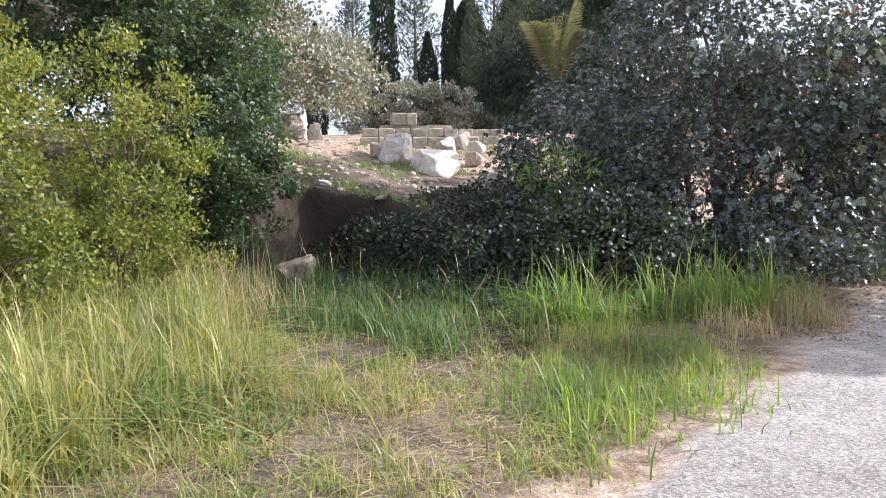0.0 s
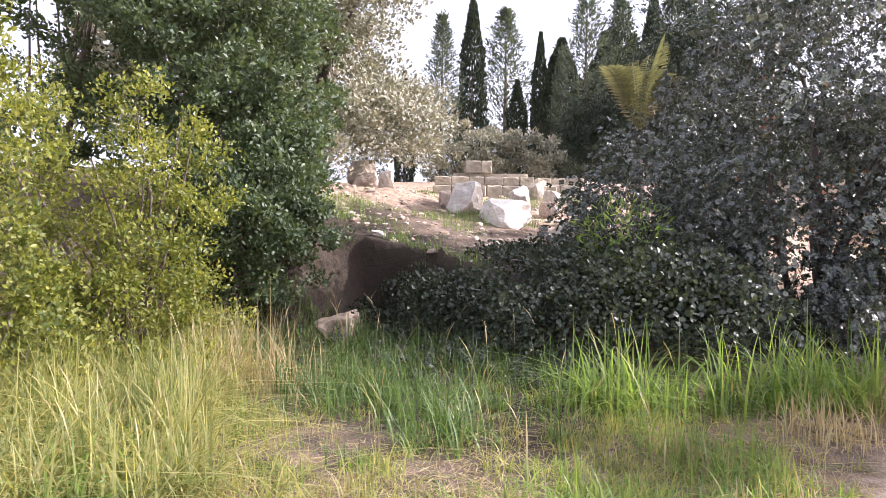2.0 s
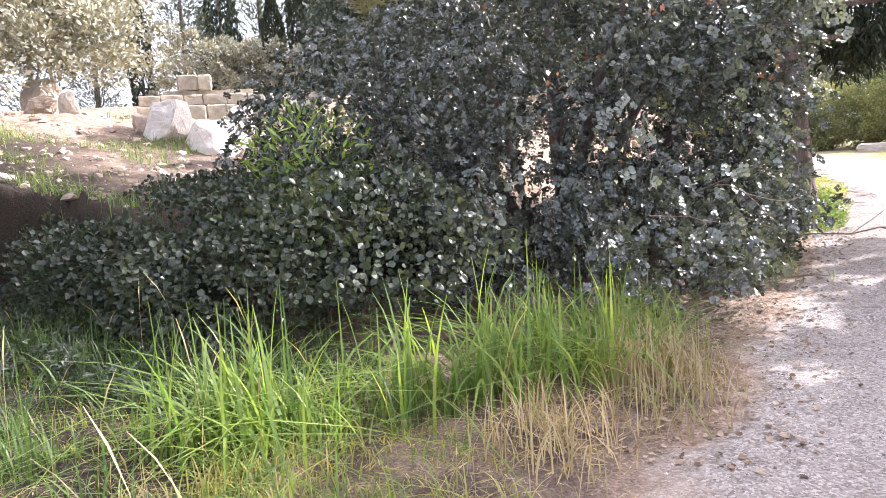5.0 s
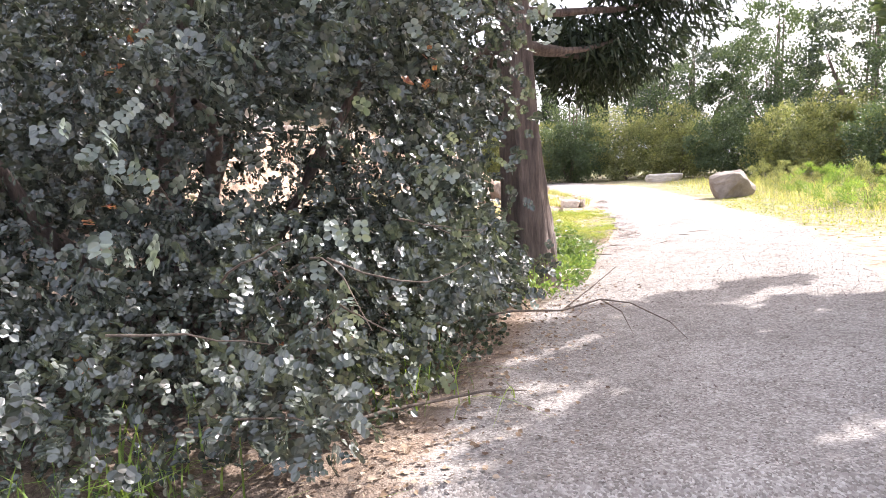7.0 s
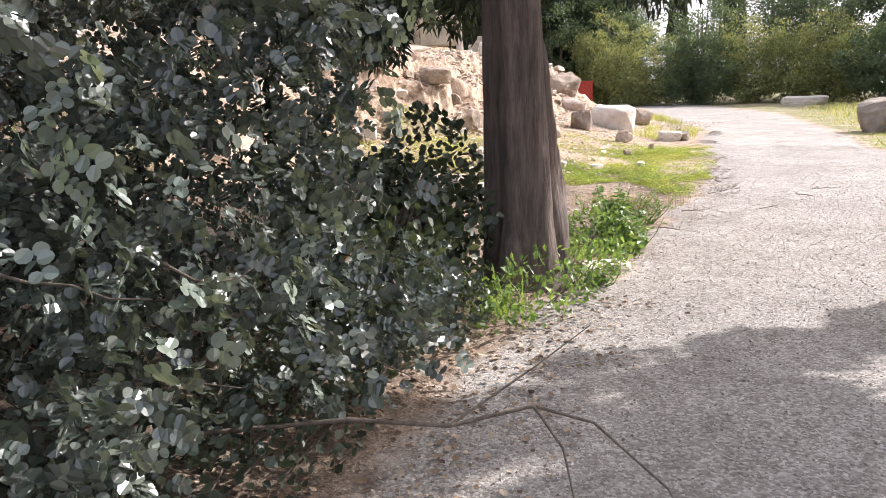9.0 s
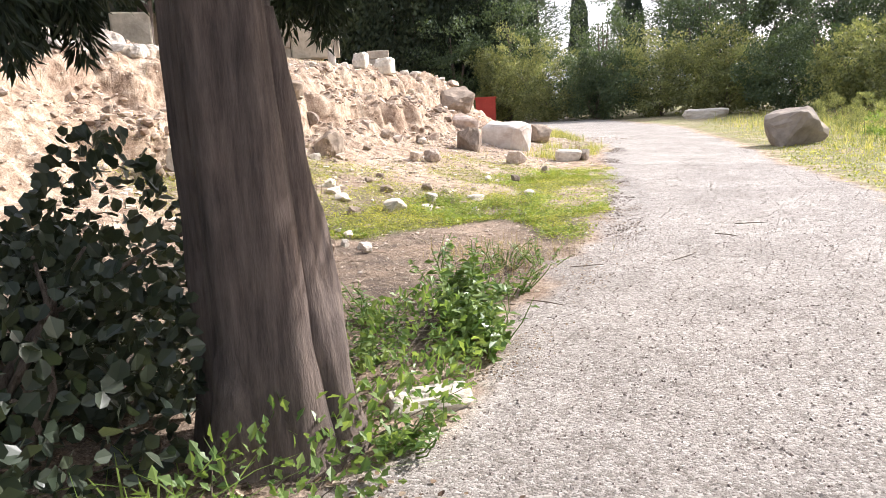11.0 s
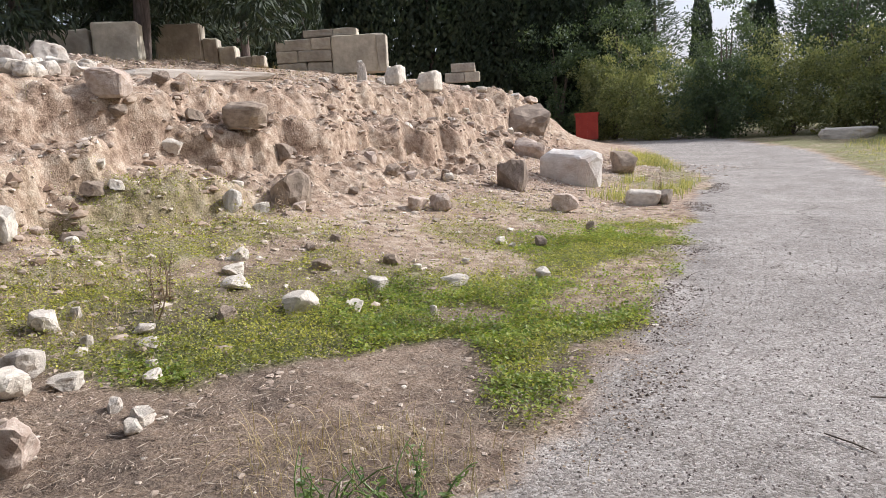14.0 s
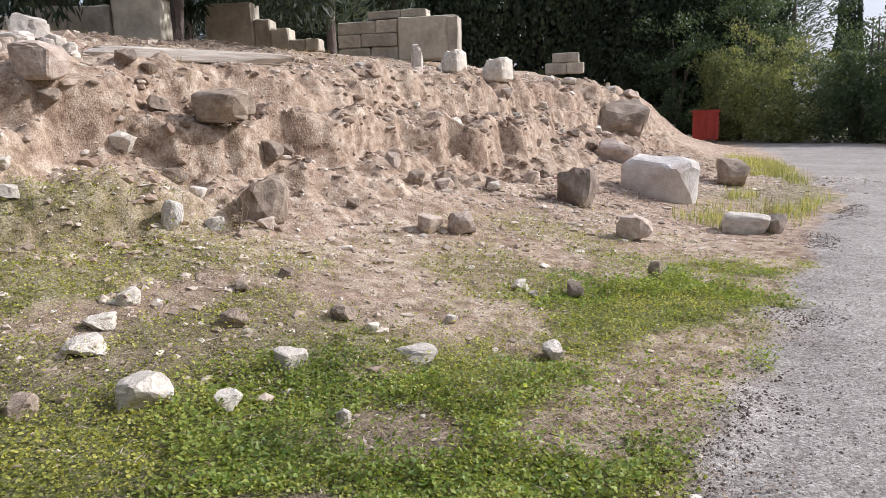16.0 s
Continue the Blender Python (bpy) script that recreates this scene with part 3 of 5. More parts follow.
for x, y, w, h in [(-4.38, 7.52, 0.19, 0.11), (-4.67, 8.91, 0.2, 0.12), (-4.38, 9.61, 0.21, 0.12), (-5.17, 9.3, 0.16, 0.09), (-3.63, 11.48, 0.2, 0.14), (-3.39, 12.5, 0.2, 0.22), (-5.21, 9.73, 0.13, 0.08)]:
    stone("stone", x, y, w, h, M_BROWN, "weathered grey-brown stone on thin grass", LOOSE)
for x, y, w, h in [(-5.56, 11.76, 0.29, 0.2), (-5.39, 12.05, 0.33, 0.26)]:
    stone("stone", x, y, w, h, M_PINK, "pinkish rounded stone at the foot of the bank", "stones at the foot of the bank")
for x, y, w, h in [(-5.05, 6.73, 0.12, 0.09), (-4.6, 6.96, 0.17, 0.07), (-4.16, 6.14, 0.2, 0.1), (-3.48, 6.17, 0.16, 0.08), (-3.39, 6.05, 0.12, 0.08), (-3.87, 6.51, 0.14, 0.09), (-4.73, 5.9, 0.26, 0.22), (-4.07, 5.2, 0.25, 0.18), (-5.09, 8.22, 0.2, 0.1), (-5.33, 8.51, 0.18, 0.12), (-3.69, 6.14, 0.1, 0.08), (-4.98, 6.46, 0.22, 0.16), (-4.07, 6.64, 0.09, 0.06)]:
    stone("stone", x, y, w, h, M_LIME, "pale broken stone at the edge of the clover", LOOSE)
stone("stone", -6.46, 9.43, 0.24, 0.25, M_WHITE, "white broken limestone on the earth slope")
for x, y, w, h in [(-4.5, 6.06, 0.29, 0.19), (-4.28, 5.85, 0.3, 0.18)]:
    stone("stone", x, y, w, h, M_LIME, "pale lumpy stone among dry litter", "stones in the litter")
stone("stone", -3.57, 5.53, 0.37, 0.26, M_PINK, "pinkish weathered stone among dry litter", "stones in the litter")
stone("stone", -6.56, 7.04, 0.26, 0.3, M_LIME, "grey pitted stone on the grassy slope")
stone("flat_stone", -1.46, 3.2, 0.42, 0.1, M_LIME, "flat pale stone at the edge of the gravel", shape=5, turn=40, deep=0.24)
stone("limestone_block", -5.68, 17.3, 1.3, 0.98, M_WHITE, "large rough white limestone block beside the path", shape=6, turn=-20, deep=0.85, tilt=3, z=0.1, category="stone block")
stone("boulder", -4.42, 14.0, 0.44, 0.3, M_PINK, "rounded pinkish boulder in front of the white block", category="boulder")
stone("boulder", -5.75, 14.9, 0.66, 0.68, M_BROWN, "dark brown boulder at the foot of the bank", category="boulder", z=0.35)
stone("boulder", -5.71, 20.4, 0.8, 0.58, M_BROWN, "brown boulder half buried in weeds", category="boulder")
stone("stone_slab", -3.78, 15.75, 0.58, 0.28, M_LIME, "pale hewn slab lying near the path", shape=6, turn=20, deep=0.3, tilt=6, category="stone slab")
stone("boulder", -3.5, 15.95, 0.36, 0.27, M_GREY, "small grey boulder next to a pale slab", category="boulder")
stone("boulder", 0.9, 19.5, 1.5, 1.0, M_GREY, "large grey weathered boulder in the grass verge", shape=3, turn=10, deep=1.1, category="boulder")
stone("flat_stone", -2.3, 38.5, 2.2, 0.5, M_LIME, "long flat pale rock at the path's bend", shape=6, turn=5, deep=0.8)
BANKED = "stones set in the bank"
for x, y, w, h, s, t, d in [(-7.62, 10.75, 0.5, 0.36, 5, 12, 0.5), (-7.28, 10.5, 0.56, 0.36, 6, 20, 0.45), (-7.2, 11.0, 0.28, 0.32, 0, 50, 0.3)]:
    stone("stone", x, y, w, h, M_BROWN, "dark squared stone jutting out of the earth bank", BANKED, shape=s, turn=t, deep=d, tilt=5, sink=-0.08)
stone("stone", -7.75, 8.98, 0.44, 0.3, M_PINK, "pale-topped stone jutting out of the earth bank", BANKED, shape=7, turn=25, tilt=8)
stone("stone", -6.5, 10.4, 0.55, 0.5, M_BROWN, "dark hollowed clod of earth and stone", BANKED, shape=2)
for x, y, w, h, t in [(-9.0, 16.1, 0.36, 0.4, 15), (-8.98, 17.3, 0.5, 0.44, 8)]:
    stone("hewn_block", x, y, w, h, M_LIME, "pale hewn block on the bank's crest", "hewn blocks on the crest", shape=5, turn=t, deep=0.45, sink=0.05, category="stone block")
stone("standing_stone", -9.7, 15.9, 0.2, 0.55, M_LIME, "small upright pale stone on the bank", shape=7, turn=30, deep=0.18, sink=0.1)
stone("boulder", -9.0, 22.0, 1.4, 0.9, M_BROWN, "broad earthy rock face at the bank's end", shape=1, turn=20, deep=1.2, sink=0.42, category="boulder")
stone("boulder", -7.5, 19.2, 0.8, 0.6, M_PINK, "earthy boulder on the slope", shape=4, sink=0.4, category="boulder")
CREST = "rubble along the crest"
for k in range(26):
    y = 5.5 + k * 0.75 + rng.uniform(-0.2, 0.2)
    n = 8.7 + max(0, (y - 12) * 0.1) + rng.uniform(-0.25, 0.7)
    if 10 < y < 12.5:
        continue
    w = rng.uniform(0.15, 0.45)
    stone("stone", -n, y, w, w * rng.uniform(0.4, 0.65), (M_LIME, M_PINK, M_LIME)[k % 3], "pale rubble stone on the crest of the bank", CREST)
for x, y, w, h in [(-9.08, 9.17, 0.75, 0.28), (-9.6, 8.8, 0.6, 0.34), (-8.55, 8.3, 0.6, 0.3), (-8.9, 8.7, 0.4, 0.26), (-9.4, 9.7, 0.45, 0.26), (-8.7, 7.4, 0.7, 0.34), (-9.3, 7.6, 0.8, 0.4), (-8.8, 6.6, 0.6, 0.3), (-9.6, 6.4, 0.9, 0.45), (-10.2, 8.2, 0.8, 0.5), (-10.4, 9.8, 0.7, 0.4)]:
    stone("stone_slab", x, y, w * 0.72, h * 0.8, M_LIME, "broad pale rubble slab on the bank's crest", CREST, category="stone slab")
    for k in range(3):
        q = rng.uniform(0.14, 0.34)
        stone("stone", x + rng.uniform(-0.5, 0.5), y + rng.uniform(-0.5, 0.5), q, q * rng.uniform(0.5, 0.8), (M_LIME, M_LIME, M_PINK)[k], "pale rubble stone on the crest of the bank", CREST)
SLOPE = "stones on the earth slope"
for k in range(70):
    y = rng.uniform(6.5, 21)
    n = rng.uniform(6.0, 8.4) + np.interp(y, [12, 16.5, 24], [0, 0.7, 2.0])
    w = rng.uniform(0.1, 0.3)
    stone("stone", -n, y, w, w * rng.uniform(0.55, 0.8), (M_BROWN, M_PINK, M_BROWN, M_LIME)[k % 4], ("earth-brown stone in the crumbling slope", "pinkish stone in the crumbling slope", "earth-brown stone in the crumbling slope", "pale stone in the crumbling slope")[k % 4], SLOPE)
for x, y, w, h, m, l in [(-12.1, -0.75, 1.2, 0.75, M_WHITE, "large white broken rock below the ruin"), (-10.9, -0.6, 1.4, 0.65, M_WHITE, "long white rock on the slope below the ruin"), (-12.4, -1.0, 0.5, 0.42, M_PINK, "brown rounded rock beside white rocks"),
                         (-11.6, 0.6, 0.7, 0.8, M_LIME, "upright pale rock below the ruin"), (-12.6, 2.3, 0.6, 0.55, M_LIME, "pale angular rubble rock on the slope"), (-11.7, 1.9, 0.5, 0.45, M_LIME, "pale angular rubble rock on the slope"), (-11.2, 1.2, 0.5, 0.4, M_PINK, "pinkish angular rubble rock on the slope"),
                         (-16.5, -0.6, 1.1, 0.9, M_LIME, "grey-white rock under the olive tree"), (-15.6, -1.2, 0.7, 0.5, M_PINK, "low pinkish rock under the olive tree"), (-14.9, -1.0, 0.5, 0.55, M_LIME, "leaning pale rock by the ruin"),
                         (-9.4, -0.4, 0.6, 0.35, M_LIME, "pale flat rock on the slope"), (-8.2, -6.6, 0.6, 0.5, M_BROWN, "earthy rock beside the hollow"), (-8.7, -6.1, 0.5, 0.4, M_PINK, "reddish rock beside the hollow"), (-9.5, -5.0, 0.26, 0.12, M_LIME, "flat pale stone on the hollow's rim")]:
    stone("rock", x, y, w, h, m, l, "rocks below the ruin")

# ---- hewn masonry ----
def block_mesh(name, w, d, h, seed):
    bm = bmesh.new()
    bmesh.ops.create_cube(bm, size=1, matrix=Matrix.Diagonal((w, d, h, 1)))
    bmesh.ops.bevel(bm, geom=bm.edges[:], offset=min(w, d, h) * 0.07, segments=1, affect='EDGES')
    bmesh.ops.subdivide_edges(bm, edges=[e for e in bm.edges if e.calc_length() > 0.12], cuts=2, use_grid_fill=True)
    r = random.Random(seed)
    for v in bm.verts:
        v.co += Vector((r.uniform(-1, 1), r.uniform(-1, 1), r.uniform(-1, 1))) * 0.012
    me = bpy.data.meshes.new(name)
    bm.to_mesh(me)
    bm.free()
    me.materials.append(M_ASHLAR)
    return me


def masonry(name, x, y, z, turn, courses, label, depth=0.5):
    """A piece of wall: courses are (x0, z0, z1, lengths, forward)."""
    wall = base_of(name, x, y, z, label, "wall")
    wall.rotation_euler = (0, 0, radians(turn))
    k = 0
    for x0, z0, z1, lengths, forward in courses:
        for l in lengths:
            ob = new("block", block_mesh("block", l - 0.015, depth, z1 - z0 - 0.012, k + int(100 * abs(x))))
            ob.parent = wall
            ob.location = (x0 + l / 2, -forward + 0.02 * math.sin(k * 2.4), (z0 + z1) / 2)
            x0 += l
            k += 1
    return wall


masonry("ruined_wall", -11.3, 18.9, 2.98, 32, [(-1.35, 0, 0.95, [1.35], 0.05), (-0.22, 0, 0.9, [0.26], 0.12), (-2.75, 0, 0.33, [0.75, 0.65], 0), (-2.75, 0.33, 0.62, [0.55, 0.85], 0.02), (-2.75, 0.62, 0.92, [0.9, 0.5], 0), (-2.05, 0.95, 1.13, [0.75, 0.6], -0.1)],
        "ruined wall of pale squared limestone blocks on the bank")
masonry("stepped_ruin", -13.9, 15.6, 3.15, 38, [(-1.2, 0, 1.05, [1.05], 0.1), (-0.15, 0, 0.7, [0.35], 0.1), (0.2, 0, 0.5, [0.4], 0.1), (0.6, 0, 0.25, [0.35, 0.3], 0.2)], "stepped remains of a pale stone wall")
masonry("block_row", -12.6, 11.9, 3.0, 45, [(-1.5, 0, 0.65, [0.75, 0.7], 0), (0.0, 0, 0.75, [0.8], 0.05), (-3.2, 0, 0.5, [0.8, 0.8], 0.1), (-3.0, 0.5, 0.75, [0.7], 0.1)], "row of large shaded hewn blocks on the bank")
masonry("far_ruin", -17.4, 32.6, 3.4, 28, [(-0.8, 0, 0.45, [0.9, 0.7], 0), (-0.5, 0.45, 0.85, [1.1], 0)], "far low remains of a block wall")
masonry("stone_platform", -14.3, 1.05, 2.6, 50, [(-0.75, -0.1, 0.26, [0.5, 0.45, 0.5, 0.42, 0.5, 0.48, 0.5], 0.1), (-0.7, 0.26, 0.5, [0.45, 0.48, 0.42, 0.5, 0.45, 0.4], 0), (-0.2, 0.5, 0.6, [0.75, 0.7, 0.6], -0.2), (0.12, 0.6, 0.94, [0.44, 0.3], -0.1), (2.1, 0.26, 0.5, [0.4, 0.5, 0.4], -0.3), (1.9, 0.0, 0.3, [0.45, 0.4, 0.5], -0.2)],
        "stepped ruin platform of pale squared blocks", 0.6)
beam = stone("stone_beam", -8.75, 11.1, 2.7, 0.17, M_LIME, "long thin pale stone beam along the crest", shape=6, turn=88, deep=0.22, sink=-0.05)

# ---- red barrier ----
barrier = base_of("red_barrier", -15.1, 41.8, 0.05, "red plastic container standing beyond the bank", "barrier")
barrier.rotation_euler = (0, 0, radians(20))
def box_part(name, w, d, h, x, y, z, material, parent, bevel=0.03):
    bm = bmesh.new()
    bmesh.ops.create_cube(bm, size=1, matrix=Matrix.Translation((x, y, z)) @ Matrix.Diagonal((w, d, h, 1)))
    bmesh.ops.bevel(bm, geom=bm.edges[:], offset=bevel, segments=2, affect='EDGES')
    me = bpy.data.meshes.new(name)
    bm.to_mesh(me)
    bm.free()
    return part_np(name, me, material, parent)
box_part("body", 1.2, 1.0, 1.35, 0, 0, 0.9, M_RED, barrier)
box_part("rim", 1.32, 1.12, 0.14, 0, 0, 1.62, M_RED, barrier)
for s in (-0.4, 0, 0.4):
    box_part("rib", 0.08, 0.06, 1.2, s, -0.52, 0.9, M_RED, barrier, 0.015)
for s in (-0.4, 0.4):
    box_part("foot", 0.2, 0.9, 0.24, s, 0, 0.11, M_GREY, barrier)
stone("stone_kerb", -21.0, 46.5, 4.2, 0.9, M_LIME, "long low pale kerb beyond the bank", shape=6, turn=15, deep=0.6, z=0.2)

# ---- trees ----
def tree(name, x, y, label, trunk_pieces, crown_me, crown_material, category="tree", group="", z=None):
    gz = float(height(np.array([x]), np.array([y]))[0]) if z is None else z
    t = base_of(name, x, y, gz - 0.05, label, category, group)
    v, f = join(trunk_pieces)
    part_np("trunk", mesh_np("trunk", v, f), M_BARK, t, smooth=True)
    part_np("crown", crown_me, crown_material, t)
    return t


def crown_conifer(h, r, n, narrow):
    """Sprays of a cypress (narrow) or a pine, round its axis from the ground up."""
    if narrow:
        u = rng.random(n) ** 0.85
        rad = r * np.interp(u, [0, 0.08, 0.3, 0.75, 1], [0.45, 0.8, 1.0, 0.7, 0.05]) * (0.5 + 0.5 * rng.random(n) ** 0.5)
        a = rng.random(n) * 6.283
        rad = rad * (0.8 + 0.45 * vnoise(np.cos(a) * 2 + 9, np.sin(a) * 2, u * h * 0.7))
        P = np.stack([np.cos(a) * rad, np.sin(a) * rad, u * h * 0.97 + 0.2], -1)
        D = np.stack([np.cos(a) * 0.35, np.sin(a) * 0.35, 1 + 0 * a], -1) + rng.normal(size=(n, 3)) * 0.25
    else:
        whorls = int(h / 0.42)
        w = rng.integers(0, whorls, n)
        u = (w + 0.5) / whorls
        arms = 6
        a = (rng.integers(0, arms, n) + w * 0.37 + vnoise(w * 3.1, w * 1.7) * 2) * 6.283 / arms + rng.normal(size=n) * 0.13
        reach = r * np.interp(u, [0, 0.2, 0.5, 1], [0.7, 1.0, 0.75, 0.06]) * (0.45 + 0.9 * vnoise(np.floor(a * 2), w * 2.7))
        s = rng.random(n) ** 0.6
        P = np.stack([np.cos(a) * reach * s, np.sin(a) * reach * s, (0.1 + u * 0.9) * h + s * reach * 0.22], -1) + rng.normal(size=(n, 3)) * 0.1
        D = np.stack([np.cos(a), np.sin(a), 0.7 + 0 * a], -1) + rng.normal(size=(n, 3)) * 0.5
    return leaves("crown", LANCE if not narrow else KITE, P, D, rng.normal(size=(n, 3)), rng.uniform(0.18, 0.38, n) * (1.0 if not narrow else 0.9))


def straight_trunk(h, r):
    return [tube([(0, 0, -0.1), (0.03, 0, h * 0.3), (0, 0.04, h * 0.65), (0, 0, h * 0.98)], [r, r * 0.8, r * 0.5, 0.02], 7)]


protos = {}
for k in range(3):
    protos["cypress", k] = tree("cypress", -60 - 6 * k, 70, "tall narrow dark green cypress", straight_trunk(11, 0.16), crown_conifer(12, 1.0 + 0.12 * k, 6000, True), M_CYPRESS, group="cypresses behind the ruins")
    protos["pine", k] = tree("pine", -60 - 6 * k, 80, "dark conifer with layered open branches", straight_trunk(11, 0.2), crown_conifer(12, 2.2 + 0.3 * k, 7500, False), M_PINE, group="conifers behind the ruins")


def plant(kind, k, x, y, h, wide=1.0):
    p = protos[kind, k % 3]
    gz = float(height(np.array([x]), np.array([y]))[0])
    s = h / 12
    m = pose(x, y, gz - 0.05, 0, 0, (x * 77 + y * 31) % 360) @ Matrix.Diagonal((s * wide, s * wide, s, 1))
    return copy_thing(p, m)


# the skyline beyond the stone platform, by bearing from the hollow
for k, (bearing, top, kind, wide) in enumerate([(50.0, 12.3, "pine", 0.9), (47.6, 13.4, "cypress", 0.75), (45.0, 12.6, "pine", 1.0), (42.2, 11.2, "cypress", 0.7), (40.6, 10.0, "pine", 0.6), (38.6, 14.0, "pine", 0.8), (36.0, 13.3, "pine", 0.9), (33.6, 13.3, "cypress", 0.8),
                                              (31.8, 13.8, "pine", 0.9), (29.5, 13.0, "cypress", 0.9), (53.0, 9.0, "cypress", 0.9), (44, 8.5, "cypress", 1.0), (39.5, 8.5, "cypress", 0.9), (56, 10, "pine", 1.0), (60, 11, "pine", 1.0), (35, 9, "cypress", 1.2), (48.8, 7.5, "pine", 1.1), (41.5, 7.5, "pine", 1.1)]):
    d = 41 + (k * 7 % 5) * 1.3
    plant(kind, k, 0.3 - d * math.sin(radians(bearing)), -12 + d * math.cos(radians(bearing)), (top + 0.3) * d / 42 - 1.6, wide)
# the dark row behind the bank
for k in range(30):
    s = k / 30
    plant("cypress", k, -36 + 20 * s + rng.uniform(-0.6, 0.6), 30 + 24 * s + rng.uniform(-1.2, 1.2), rng.uniform(11, 14), rng.uniform(1.1, 1.5))
for k, (x, y, h) in enumerate([(-30, 60, 13), (-25.5, 62, 14), (-22, 58, 12), (-18, 64, 13), (-11, 66, 9.5), (-6.5, 62, 11)]):
    plant("pine", k, x, y, h, 1.5)
for k, (x, y, h) in enumerate([(-13.8, 62, 11.5), (-9.0, 60, 10.5)]):
    plant("cypress", k, x, y, h, 0.9)
for p in protos.values():
    for c in p.children:
        bpy.data.objects.remove(c)
    bpy.data.objects.remove(p)


def bush(name, x, y, blobs, n, size, material, label, group="", shape=KITE, category="bush", up=0.35, shell=0.5, clump=0.0, stem=0.03):
    z = float(height(np.array([x]), np.array([y]))[0])
    t = base_of(name, x, y, z, label, category, group)
    stems = [limb((rng.normal() * 0.1, rng.normal() * 0.1, -0.05), (b[0] + rng.normal() * 0.2, b[1] + rng.normal() * 0.2, b[2] + b[5] * 0.4), stem, stem * 0.25, 0.12 * min(1, stem / 0.03)) for b in blobs for _ in range(3)]
    for v, f in stems if y < 25 else [join(stems)]:
        part_np("stem", mesh_np("stem", v, f), M_TWIG, t, smooth=True)
    P, d = in_clumps(blobs, n, clump) if clump else in_blobs(blobs, n, shell)
    k = P[:, 2] + z > height(P[:, 0] + x, P[:, 1] + y) + 0.01
    P, d = P[k], d[k]
    D = d * 0.7 + rng.normal(size=P.shape) * 0.7 + [0, 0, up]
    part_np("foliage", leaves("foliage", shape, P, D, d + rng.normal(size=P.shape) * 0.6 + [0, 0, 0.6], rng.uniform(0.65, 1.25, len(P)) * size), material, t)
    return t


FARBUSH = "bushes at the bend of the path"
for k, (x, y, h, w) in enumerate([(-15.2, 46.5, 6.0, 2.1), (-12.0, 44.5, 5.0, 2.5), (-8.6, 43.5, 4.6, 2.2), (-5.2, 44.5, 5.3, 2.5), (-1.6, 43.5, 4.7, 2.3), (1.8, 41.0, 5.0, 2.3), (4.6, 38.0, 4.4, 2.2), (6.6, 34.0, 4.6, 2.2), (8.0, 29.5, 4.2, 2.0), (9.0, 25.0, 4.2, 2.0)]):
    blobs = [(0, 0, h * 0.45, w, w * 0.8, h * 0.45), (w * 0.55, -0.4, h * 0.36, w * 0.6, w * 0.6, h * 0.36), (-w * 0.5, -0.5, h * 0.4, w * 0.62, w * 0.6, h * 0.4), (0.2, -w * 0.6, h * 0.25, w * 0.8, w * 0.4, h * 0.25)]
    bush("bush", x, y, blobs, 16000, 0.15, (M_BUSH, M_BUSH, M_SHRUB_DARK)[k % 3], ("broad yellow-green bush beside the path's bend", "broad yellow-green bush beside the path's bend", "broad dark green bush beside the path's bend")[k % 3], FARBUSH, clump=0.62)
# conifers of middle height in front of the dark row
for k, (x, y, h) in enumerate([(-19.5, 47.5, 8.5), (-16.0, 50, 9.5), (-9.5, 50, 9), (-3, 50, 10), (4, 48, 10), (10.5, 38, 9), (12, 31, 9)]):
    blobs = [(0, 0, h * 0.5, 2.6, 2.6, h * 0.46), (1.0, -0.5, h * 0.35, 2.2, 2.0, h * 0.3), (-1.1, -0.4, h * 0.4, 2.0, 2.0, h * 0.32)]
    bush("tree", x, y, blobs, 14000, 0.17, M_SHRUB_DARK, "dense dark green tree behind the bushes", "trees behind the bushes", category="tree", clump=0.75, stem=0.12)

for k, (x, y, h, w) in enumerate([(-1.0, 57, 12, 3.8), (5.0, 55, 14, 4.4), (11, 52, 15, 4.6), (15.5, 46, 14.5, 4.4), (18, 39, 14, 4.4), (19, 31, 13, 4.2), (18.5, 23, 12, 4.0)]):
    blobs = [(0, 0, h * 0.5, w, w, h * 0.42), (w * 0.6, -w * 0.3, h * 0.36, w * 0.6, w * 0.6, h * 0.26), (-w * 0.6, -w * 0.2, h * 0.42, w * 0.6, w * 0.6, h * 0.28), (0.2, -w * 0.3, h * 0.75, w * 0.6, w * 0.6, h * 0.22)]
    bush("broad_tree", x, y, blobs, 17000, 0.24, (M_PINE, M_SHRUB_DARK)[k % 2], "tall broad dark green tree closing the view", "tall trees beyond the bend", category="tree", clump=0.9, stem=0.16)

